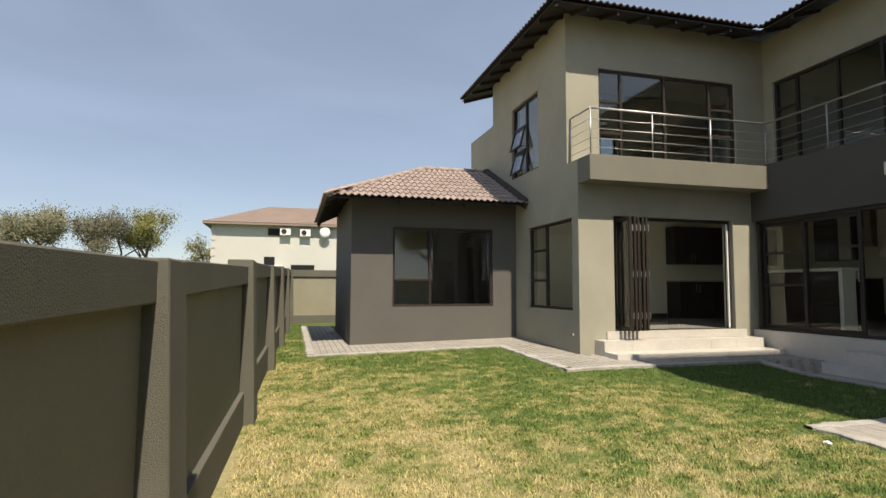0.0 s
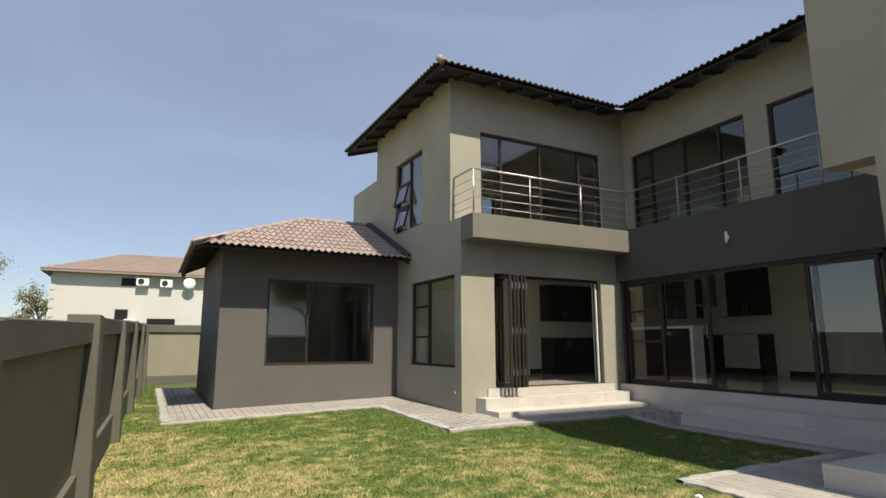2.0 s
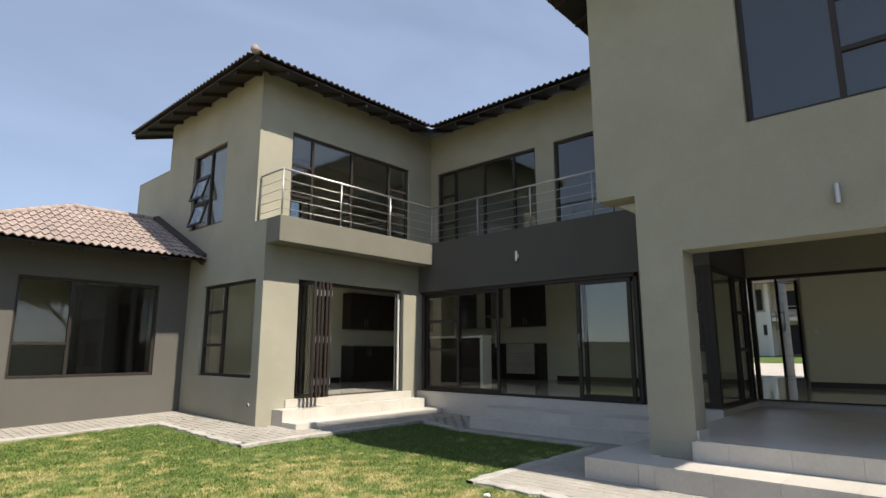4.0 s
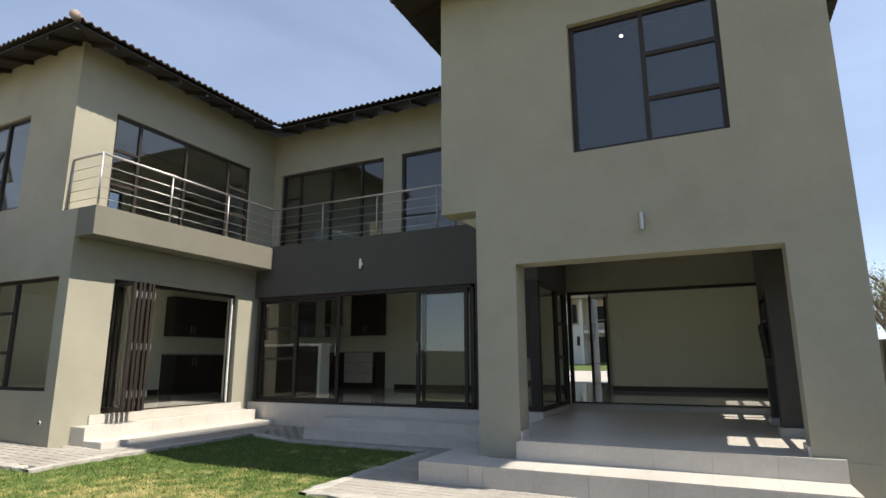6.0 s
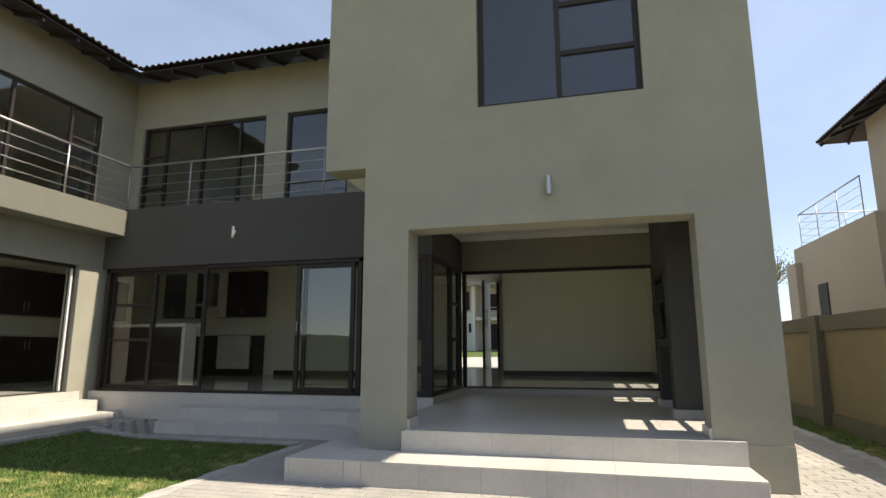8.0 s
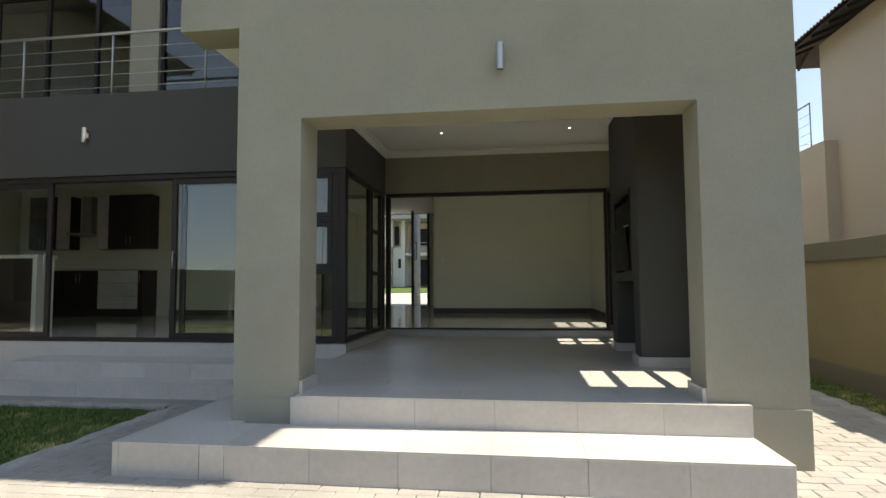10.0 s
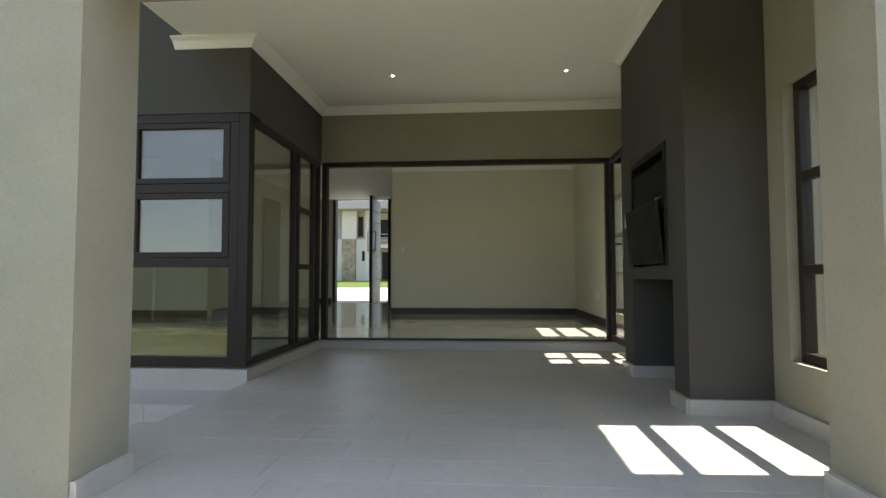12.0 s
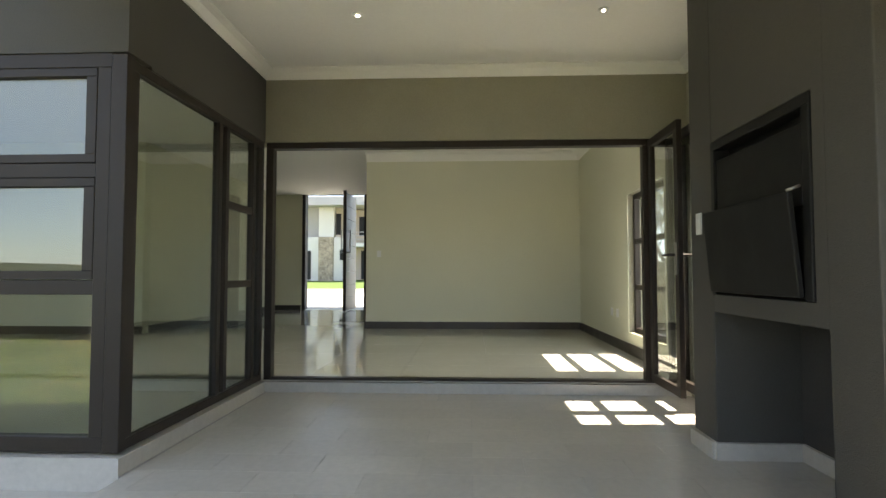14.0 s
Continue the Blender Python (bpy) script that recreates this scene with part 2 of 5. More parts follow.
def bx(*a):
    bm = bmesh.new()
    box(bm, *a)
    return bm


def bevelled(bm, w=0.004, seg=1):
    bmesh.ops.bevel(bm, geom=bm.edges[:], offset=w, segments=seg, affect="EDGES", profile=0.6)
    return bm


def tube(bm, a, b, r, n=10, r2=None):
    a, b = Vector(a), Vector(b)
    d = b - a
    r2 = r if r2 is None else r2
    m = Matrix.Translation((a + b) / 2) @ d.to_track_quat("Z", "Y").to_matrix().to_4x4()
    bmesh.ops.create_cone(bm, cap_ends=True, segments=n, radius1=r, radius2=r2, depth=d.length, matrix=m)
    return bm


def tb(*a, **k):
    bm = bmesh.new()
    return tube(bm, *a, **k)


def mesh_of(name, bm, material):
    me = bpy.data.meshes.new(name)
    bm.normal_update()
    bm.to_mesh(me)
    bm.free()
    me.materials.append(material)
    return me


def part(name, bm, material, parent=None, label="", smooth=False):
    me = mesh_of(name, bm, material)
    if smooth:
        for p in me.polygons:
            p.use_smooth = True
    ob = new(name, me)
    if parent is not None:
        ob.parent = parent
        ob.matrix_parent_inverse = parent.matrix_world.inverted()
    if label:
        tagged(ob, label)
    return ob


def thing(name, place, label, category, group="", kind=""):
    ob = new(name)
    ob.empty_display_size = 0.1
    ob.matrix_world = Matrix.Translation(place)
    bpy.context.view_layer.update()
    return tagged(ob, label, category, group, kind)


def structure(name, bm, material, label, category):
    return tagged(part(name, bm, material), label, category, kind="structure")


def slab_wall(name, axis, at0, at1, a0, a1, z0, z1, openings, material, label):
    """An upright wall with through openings (a0, a1, z0, z1). axis: the axis of its thickness."""
    bm = bmesh.new()
    cuts = sorted({a0, a1, *[v for o in openings for v in o[:2] if a0 < v < a1]})
    for lo, hi in zip(cuts, cuts[1:]):
        mid = (lo + hi) / 2
        holes = sorted((o[2], o[3]) for o in openings if o[0] <= mid <= o[1])
        z = z0
        for h0, h1 in holes + [(z1, z1)]:
            if h0 > z + 1e-4:
                if axis == "x":
                    box(bm, at0, at1, lo, hi, z, min(h0, z1))
                else:
                    box(bm, lo, hi, at0, at1, z, min(h0, z1))
            z = max(z, h1)
    bmesh.ops.remove_doubles(bm, verts=bm.verts[:], dist=1e-4)
    return structure(name, bm, material, label, "wall")


def place_box(axis, at0, at1, a0, a1, z0, z1):
    return bx(at0, at1, a0, a1, z0, z1) if axis == "x" else bx(a0, a1, at0, at1, z0, z1)


def pane_part(axis, at, a0, a1, z0, z1, parent, material):
    p = part("pane", place_box(axis, at - 0.003, at + 0.003, a0, a1, z0, z1), material, parent)
    p.visible_shadow = False
    return p


def window(name, axis, at, a0, a1, z0, z1, cols, label, glass=GLASS, w=0.055, d=0.07, category="window"):
    """cols: (end, [transom heights]) from a0 to a1; frame members, glazing bars and panes each a part."""
    mid = (at, (a0 + a1) / 2, z0) if axis == "x" else ((a0 + a1) / 2, at, z0)
    t = thing(name, mid, label, category, kind="structure")
    f0, f1 = at - d / 2, at + d / 2
    for zz in ((z0, z0 + w), (z1 - w, z1)):
        part("rail", bevelled(place_box(axis, f0, f1, a0, a1, *zz)), ALU, t)
    start = a0
    for k, (end, trans) in enumerate(cols):
        e0 = start if k == 0 else start + w / 2
        e1 = end if k == len(cols) - 1 else end - w / 2
        lo = e0 + (w if k == 0 else 0)
        hi = e1 - (w if k == len(cols) - 1 else 0)
        if k == 0:
            part("stile", bevelled(place_box(axis, f0, f1, a0, a0 + w, z0 + w, z1 - w)), ALU, t)
        last = a1 - w if k == len(cols) - 1 else end - w / 2
        part("stile", bevelled(place_box(axis, f0, f1, last, last + w, z0 + w, z1 - w)), ALU, t)
        zs = [z0 + w, *trans, z1 - w]
        for i, tz in enumerate(trans):
            part("transom", bevelled(place_box(axis, f0 + 0.008, f1 - 0.008, lo, hi, tz - w / 2, tz + w / 2)), ALU, t)
        for i, (za, zb) in enumerate(zip(zs, zs[1:])):
            za = za + (w / 2 if i else 0)
            zb = zb - (w / 2 if i < len(zs) - 2 else 0)
            pane_part(axis, at, lo, hi, za, zb, t, glass)
        start = end
    return t

# ---- ground ----
def gz(x, y):
    """Height of the ground: level by the court, falling gently towards the west wall and the south."""
    s = max(-0.25, -0.212 + 0.021 * min(y, 13.0) + 0.024 * min(max(x, -0.5), 5.4))
    k = 1.0 if y > 8.4 else max(0.0, min(1.0, (5.0 - x) / 3.0))
    if 7.4 <= y <= 8.4:
        k = k + (1 - k) * (y - 7.4)
    far = max(0.0, min(1.0, (60 - abs(y)) / 20.0))
    return s * k * far if x < 9 else 0.0


def ground_sheet():
    xs = [-1500, -300, -60, -20] + [-8 + 0.5 * k for k in range(58)] + [30, 60, 300, 1500]
    ys = [-1500, -300, -60, -20] + [-8 + 0.5 * k for k in range(70)] + [40, 60, 300, 1500]
    bm = bmesh.new()
    g = [[bm.verts.new((x, y, gz(x, y) - (0.015 if x < 8.6 else 0.06) + (0.012 * noise.noise((x * 1.7, y * 1.7, 0)) if -1 < x < 9 and -4 < y < 22 else 0))) for x in xs] for y in ys]
    for j in range(len(ys) - 1):
        for i in range(len(xs) - 1):
            bm.faces.new((g[j][i], g[j][i + 1], g[j + 1][i + 1], g[j + 1][i]))
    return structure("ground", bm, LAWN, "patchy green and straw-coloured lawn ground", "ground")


ground_sheet()


def lawn_at(x, y):
    if y > 8.3 and x > 4.35:
        return False
    if y > 11.55 and x > 0.3:
        return False
    if y < 4.7 and x > 5.1:
        return False
    return -0.45 < x < 8.2


def grass():
    """Mown turf: short bent blades in tufts over the whole lawn."""
    rnd = random.Random(4)
    verts, faces = [], []
    def tuft(x, y, n, h):
        for _ in range(n):
            a, lean = rnd.uniform(0, 6.283), rnd.uniform(0.2, 1.1)
            px_, py_ = x + rnd.gauss(0, 0.03), y + rnd.gauss(0, 0.03)
            hh = h * rnd.uniform(0.5, 1.2)
            w = 0.0042
            c, s = math.cos(a), math.sin(a)
            z = gz(px_, py_) - 0.016
            k = len(verts)
            verts.extend([(px_ - s * w, py_ + c * w, z), (px_ + s * w, py_ - c * w, z), (px_ + c * hh * lean, py_ + s * hh * lean, z + hh)])
            faces.append((k, k + 1, k + 2))
    count = 0
    while count < 60000:
        x, y = rnd.uniform(-0.45, 8.2), rnd.uniform(-3.2, 22)
        if not lawn_at(x, y):
            continue
        if y > 12 and rnd.random() < 0.6:
            continue
        tuft(x, y, 7, 0.032)
        count += 1
    for _ in range(1500):
        tuft(rnd.uniform(6, 20), rnd.uniform(-3.25, -2.75), 6, 0.04)
    me = bpy.data.meshes.new("grass")
    me.from_pydata(verts, [], faces)
    me.materials.append(BLADE)
    return tagged(new("grass", me), "short mown grass, green with dry straw patches", "grass", kind="stuff")


grass()

# ---- house walls ----
G, P, F = -0.4, 0.47, 0.58     # below ground, patio floor, inside floor
slab_wall("wall_annex_front", "y", 12.97, 13.2, 1.29, 5.4, G, 3.78, [(2.27, 4.78, 0.98, 2.88)], CHAR, "charcoal plastered annex wall with one wide window")
slab_wall("wall_annex_west", "x", 1.29, 1.52, 13.2, 17.6, G, 3.78, [], CHAR, "charcoal plastered annex side wall")
slab_wall("wall_annex_back", "y", 17.4, 17.6, 1.52, 5.4, G, 3.5, [], CREAM, "annex back wall")
slab_wall("wall_wing_west_low", "x", 5.4, 5.63, 9.78, 16.6, G, 3.985, [(10.05, 12.2, 0.98, 2.85)], TAUPE, "taupe plastered side wall with a corner window")
slab_wall("wall_wing_west_mid", "x", 5.4, 5.63, 10.22, 16.6, 3.985, 6.02, [(11.6, 13.2, 4.2, 6.02)], TAUPE, "taupe plastered upper side wall with a window")
slab_wall("wall_annex_east", "x", 5.4, 5.63, 16.6, 17.6, G, 3.5, [], CREAM, "annex inner wall")
slab_wall("wall_wing_west_top", "x", 5.4, 5.63, 10.22, 14.6, 6.02, 7.19, [], TAUPE, "taupe plastered wall under the eaves")
slab_wall("wall_wing_front", "y", 9.78, 10.09, 5.63, 9.8, G, 3.985, [(6.18, 9.06, F, 2.88)], TAUPE, "taupe plastered wall with folding doors")
slab_wall("wall_wing_front_upper", "y", 10.22, 10.45, 5.63, 10.68, 3.985, 7.19, [(6.16, 9.63, 4.0, 6.09)], TAUPE, "taupe plastered upper wall set back behind the balcony")
slab_wall("wall_court_base", "x", 9.52, 9.8, 3.075, 9.78, G, 0.565, [], TILE, "pale tiled base below the sliding doors")
slab_wall("wall_court_band", "x", 9.555, 9.8, 3.10, 9.78, 2.87, 4.03, [], BAND, "charcoal plastered band above the sliding doors")
slab_wall("wall_bay_side_base", "y", 3.075, 3.26, 9.8, 11.73, G, 0.565, [], TILE, "pale tiled base below the corner window")
slab_wall("wall_bay_side_band", "y", 3.10, 3.26, 9.8, 11.73, 2.85, 4.03, [], BAND, "charcoal plastered band above the corner window")
slab_wall("wall_court_upper", "x", 10.45, 10.68, 3.7, 10.22, 3.9, 7.19, [(6.93, 9.97, 4.0, 6.11), (5.08, 6.44, 4.0, 6.11)], TAUPE, "taupe plastered upper wall behind the balcony")
slab_wall("wall_patio_front_low", "x", 6.85, 7.22, -1.14, 3.17, G, 3.48, [(-0.45, 2.62, G, 2.69)], TAUPE, "taupe plastered patio front with a wide opening and pillar")
slab_wall("wall_patio_front_high", "x", 6.85, 7.22, -1.14, 3.70, 3.48, 7.11, [(-0.05, 1.79, 4.1, 5.95)], TAUPE, "taupe plastered upper front wall with one window")
slab_wall("wall_patio_north_high", "y", 3.45, 3.70, 7.22, 10.45, 3.565, 7.11, [], TAUPE, "taupe plastered upper side wall")
slab_wall("wall_south", "y", -1.14, -0.9, 7.22, 22.2, G, 7.11, [(7.42, 8.38, 0.85, 2.6), (10.72, 11.6, 0.85, 2.6), (12.35, 13.7, 0.85, 2.6)], TAUPE, "taupe plastered long side wall with tall windows")
slab_wall("wall_patio_back", "x", 11.73, 11.96, -0.9, 3.26, 2.86, 3.9, [], TAUPE, "taupe bulkhead above the patio doors")
slab_wall("wall_patio_sill", "x", 11.73, 11.96, -0.9, 3.075, G, 0.565, [], TILE, "pale tiled step below the patio doors")
# inside
slab_wall("wall_living_back", "x", 16.75, 16.95, -0.9, 3.04, F, 3.9, [], CREAM, "cream painted living room wall")
slab_wall("wall_hall_south", "y", 2.84, 3.04, 16.95, 22.0, F, 3.98, [], CREAM, "cream painted hall wall")
slab_wall("wall_hall_front", "x", 22.0, 22.2, 3.04, 7.0, G, 4.3, [(4.0, 5.82, F, 3.92)], CREAM, "cream entrance wall with a tall door opening")
slab_wall("wall_hall_north", "y", 6.6, 6.8, 15.8, 22.0, F, 3.98, [], CREAM, "cream painted hall wall")
slab_wall("wall_kitchen_back", "x", 15.6, 15.8, 6.6, 14.1, F, 3.9, [], CREAM, "cream painted kitchen wall")
slab_wall("wall_kitchen_north", "y", 13.9, 14.1, 5.63, 15.6, F, 3.9, [], CREAM, "cream painted kitchen end wall")
slab_wall("wall_upper_east", "x", 15.6, 15.8, -0.9, 14.1, 4.0, 7.11, [], CREAM, "cream painted upstairs wall")
slab_wall("wall_upper_north", "y", 14.1, 14.3, 5.63, 15.8, 4.0, 7.11, [(8.1, 9.05, 4.9, 5.85)], CREAM, "cream painted upstairs wall")
slab_wall("wall_upper_inner", "y", 3.25, 3.45, 7.22, 15.6, 4.0, 7.0, [], CREAM, "cream painted upstairs wall")
slab_wall("wall_upper_lobby", "x", 12.6, 12.75, 3.7, 14.1, 4.0, 7.0, [], CREAM, "cream painted upstairs wall")


def lining(name, *a):
    """Cream inside skin of an outer wall."""
    return structure(name, bx(*a), CREAM, "cream painted inner wall face", "wall")


lining("wall_living_south_a", 11.96, 12.35, -0.9, -0.892, F, 3.86)
lining("wall_living_south_b", 13.7, 16.75, -0.9, -0.892, F, 3.86)
lining("wall_living_south_c", 12.35, 13.7, -0.9, -0.892, F, 0.85)
lining("wall_living_south_d", 12.35, 13.7, -0.9, -0.892, 2.6, 3.86)

# floors and ceilings
structure("floor_inside", bx(11.96, 22.0, -0.9, 13.9, 0.3, F - 0.006), GROUT, "grouted bed of the indoor floor", "floor")
structure("floor_court", bx(9.8, 11.96, 3.26, 13.9, 0.3, F - 0.006), GROUT, "grouted bed of the indoor floor", "floor")
structure("floor_wing", bx(5.63, 9.8, 10.09, 13.9, 0.3, F - 0.006), GROUT, "grouted bed of the wing floor", "floor")
structure("floor_annex", bx(1.52, 5.4, 13.2, 17.4, 0.3, 0.55), GLOSS, "cream tiled annex floor", "floor")
structure("ceiling_inside", bx(9.8, 22.0, -0.9, 13.9, 3.83, 3.94), WHITE, "white painted ceiling", "ceiling")
structure("ceiling_wing", bx(5.63, 9.8, 10.09, 13.9, 3.86, 3.94), WHITE, "white painted ceiling", "ceiling")
structure("ceiling_annex", bx(1.52, 5.4, 13.2, 17.4, 3.4, 3.48), WHITE, "white painted ceiling", "ceiling")
bm = bmesh.new()
box(bm, 7.22, 9.555, -0.9, 3.70, 3.56, 3.62)
box(bm, 9.555, 11.73, -0.9, 3.10, 3.56, 3.62)
structure("ceiling_patio", bm, WHITE, "white painted patio ceiling", "ceiling")
structure("floor_upper", bx(7.22, 15.6, -0.9, 3.25, 3.95, 4.0), WHITE, "upstairs floor", "floor")
structure("floor_upper_court", bx(10.68, 15.6, 3.45, 14.1, 3.945, 4.0), TILE, "upstairs floor", "floor")
structure("floor_upper_wing", bx(5.63, 10.68, 10.45, 14.1, 3.945, 4.0), TILE, "upstairs floor", "floor")
bm = bmesh.new()
box(bm, 5.63, 15.6, 10.45, 14.1, 7.11, 7.16)
box(bm, 10.68, 15.6, 3.45, 10.45, 7.11, 7.16)
box(bm, 6.86, 15.6, -1.13, 3.45, 7.11, 7.16)
structure("ceiling_upper", bm, WHITE, "white painted upstairs ceiling", "ceiling")

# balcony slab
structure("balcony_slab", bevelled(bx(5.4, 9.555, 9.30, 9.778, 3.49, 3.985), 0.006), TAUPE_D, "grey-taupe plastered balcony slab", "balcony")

structure("balcony_floor_wing", bx(5.63, 9.8, 10.09, 10.22, 3.9, 3.985), TILE, "pale tiled balcony floor", "floor")
structure("balcony_floor_court", bx(9.8, 10.45, 3.7, 10.22, 3.94, 3.99), TILE, "pale tiled balcony floor", "floor")

# cornices
def cornice(name, pts, z, side, k_size=1.0):
    """A coved plaster moulding under the ceiling along a run of points; side: turn to the room."""
    bm = bmesh.new()
    prof = [(0, -0.095), (0.012, -0.095), (0.016, -0.082), (0.05, -0.035), (0.082, -0.018), (0.095, -0.012), (0.095, 0)]
    rows = []
    n = len(pts)
    for k in range(n):
        p = Vector(pts[k])
        dirs = []
        if k > 0:
            dirs.append((p - Vector(pts[k - 1])).normalized())
        if k < n - 1:
            dirs.append((Vector(pts[k + 1]) - p).normalized())
        ns = [Vector((-d.y, d.x)) * side for d in dirs]
        m = ns[0] if len(ns) == 1 else (ns[0] + ns[1]) / (1 + ns[0].dot(ns[1]))
        rows.append([bm.verts.new((p.x + m.x * u * k_size, p.y + m.y * u * k_size, z + v * k_size)) for u, v in prof])
    for a, b in zip(rows, rows[1:]):
        for i in range(len(prof) - 1):
            bm.faces.new((a[i], b[i], b[i + 1], a[i + 1]))
    return structure(name, bm, WHITE, "white coved plaster cornice", "cornice")


cornice("cornice_patio", [(9.555, 3.82), (9.555, 3.10), (11.73, 3.10), (11.73, -0.9), (10.3, -0.9), (10.3, -0.36), (8.58, -0.36), (8.58, -0.9), (7.22, -0.9)], 3.56, -1)
cornice("cornice_living", [(16.75, 3.04), (16.75, -0.89), (11.96, -0.89)], 3.83, -1, 1.6)

# skirtings
def skirting(name, run, z, h, mat_, label, t=0.015):
    bm = bmesh.new()
    for x0, x1, y0, y1 in run:
        box(bm, x0 - (t if x0 == x1 else 0), x1 + (t if x0 == x1 else 0), y0 - (t if y0 == y1 else 0), y1 + (t if y0 == y1 else 0), z, z + h)
    return structure(name, bm, mat_, label, "skirting")


skirting("baseboard_living", [(16.75, 16.75, -0.9, 3.04), (11.96, 16.75, -0.892, -0.892), (16.75, 22.0, 3.04, 3.04), (15.6, 15.6, 6.6, 9.6), (15.8, 22.0, 6.6, 6.6), (22.0, 22.0, 5.86, 6.6), (5.63, 10.46, 13.9, 13.9)], F, 0.13, SKIRT, "dark wooden skirting board")

# ---- steps ----
def tiled_step(name, x0, x1, y0, y1, z0, z1, label):
    """A masonry step clad in pale tiles about 0.6 m wide, with open joints."""
    t = thing(name, ((x0 + x1) / 2, (y0 + y1) / 2, z0), label, "step", kind="structure")
    part("core", bx(x0 + 0.004, x1 - 0.004, y0 + 0.004, y1 - 0.004, z0, z1 - 0.004), GROUT, t)
    return t


def tiles_on_top(t, x0, x1, y0, y1, z, sx, sy, bond, material=TILE, gap=0.002, th=0.012, ox=0.0, oy=0.0):
    """Floor tiles sx by sy, courses along y, every other course shifted by bond."""
    made = {}
    i = 0
    x = x0 - ox
    while x < x1 - 1e-6:
        a0, a1 = max(x, x0), min(x + sx, x1)
        y = y0 - oy - (bond * sy if i % 2 else 0)
        while y < y1 - 1e-6:
            b0, b1 = max(y, y0), min(y + sy, y1)
            if a1 - a0 > 0.015 and b1 - b0 > 0.015:
                key = (round(a1 - a0, 3), round(b1 - b0, 3))
                if key not in made:
                    bm = bx(gap / 2, key[0] - gap / 2, gap / 2, key[1] - gap / 2, 0, th)
                    made[key] = mesh_of("tile", bevelled(bm, 0.0006), material)
                ob = new("tile", made[key])
                ob.parent = t
                ob.matrix_parent_inverse = t.matrix_world.inverted()
                ob.location = (a0, b0, z - th)
            y += sy
        x += sx
        i += 1


def tiles_on_face(t, axis, at, out, a0, a1, z0, z1, step=0.6, off=0.0, gap=0.004, th=0.012):
    made = {}
    a = a0 - off
    while a < a1 - 1e-6:
        b0, b1 = max(a, a0), min(a + step, a1)
        if b1 - b0 > 0.015:
            key = round(b1 - b0, 3)
            if key not in made:
                lo, hi = (0, th) if out > 0 else (-th, 0)
                bm = bx(lo, hi, gap / 2, key - gap / 2, 0.002, z1 - z0) if axis == "x" else bx(gap / 2, key - gap / 2, lo, hi, 0.002, z1 - z0)
                made[key] = mesh_of("tile", bevelled(bm, 0.002), TILE)
            ob = new("tile", made[key])
            ob.parent = t
            ob.matrix_parent_inverse = t.matrix_world.inverted()
            ob.location = (at, b0, z0) if axis == "x" else (b0, at, z0)
        a += step


def step_block(name, x0, x1, y0, y1, z0, z1, label, faces):
    t = tiled_step(name, x0, x1, y0, y1, z0, z1, label)
    tiles_on_top(t, x0, x1, y0, y1, z1, 0.6, 0.6, 0.0)
    for f in faces:
        if f == "-x":
            tiles_on_face(t, "x", x0 + 0.012, -1, y0, y1, z0, z1 - 0.012)
        if f == "-y":
            tiles_on_face(t, "y", y0 + 0.012, -1, x0, x1, z0, z1 - 0.012)
        if f == "+y":
            tiles_on_face(t, "y", y1 - 0.012, 1, x0, x1, z0, z1 - 0.012)
        if f == "+x":
            tiles_on_face(t, "x", x1 - 0.012, 1, y0, y1, z0, z1 - 0.012)
    return t


step_block("step_folding_low", 5.72, 9.5, 8.98, 9.42, G, 0.22, "pale tiled step below the folding doors", ("-y", "-x"))
step_block("step_folding_high", 5.72, 9.42, 9.42, 9.78, G, 0.42, "pale tiled step below the folding doors", ("-y", "-x"))
structure("step_folding_top", bevelled(bx(5.98, 9.3, 9.74, 9.778, 0.422, 0.575), 0.004), TILE, "pale tiled riser under the folding doors", "step")
step_block("step_court_low", 8.62, 8.95, 3.70, 7.45, G, 0.20, "pale tiled step below the sliding doors", ("-x", "+y"))
step_block("step_court_high", 8.95, 9.52, 3.05, 7.32, G, 0.385, "pale tiled step below the sliding doors", ("-x", "+y"))
step_block("step_patio_low", 6.18, 8.95, 3.05, 3.70, G, 0.25, "pale tiled step along the open side of the patio", ("-x", "+y"))
step_block("step_patio_front", 6.18, 6.78, -0.73, 3.05, G, 0.25, "pale tiled step in front of the patio", ("-x", "-y"))
pf = thing("patio_floor", (9.0, 1.0, G), "pale grey tiled patio floor", "floor", kind="structure")
bm = bx(7.22, 11.73, -0.9, 3.047, G, P - 0.003)
box(bm, 9.526, 11.726, 3.047, 3.2, G, P - 0.004)
box(bm, 6.783, 7.22, -0.45, 2.62, G, P - 0.003)
part("core", bm, GROUT, pf)
bm = bx(6.792, 6.845, -0.73, -0.45, G, P - 0.003)
part("core", bm, GROUT, pf)
for y0, y1 in ((2.615, 3.176), (-1.146, -0.445)):
    structure("plinth", bevelled(bx(6.844, 6.9, y0, y1, G, 0.437), 0.003), TAUPE, "taupe plastered plinth", "plinth")

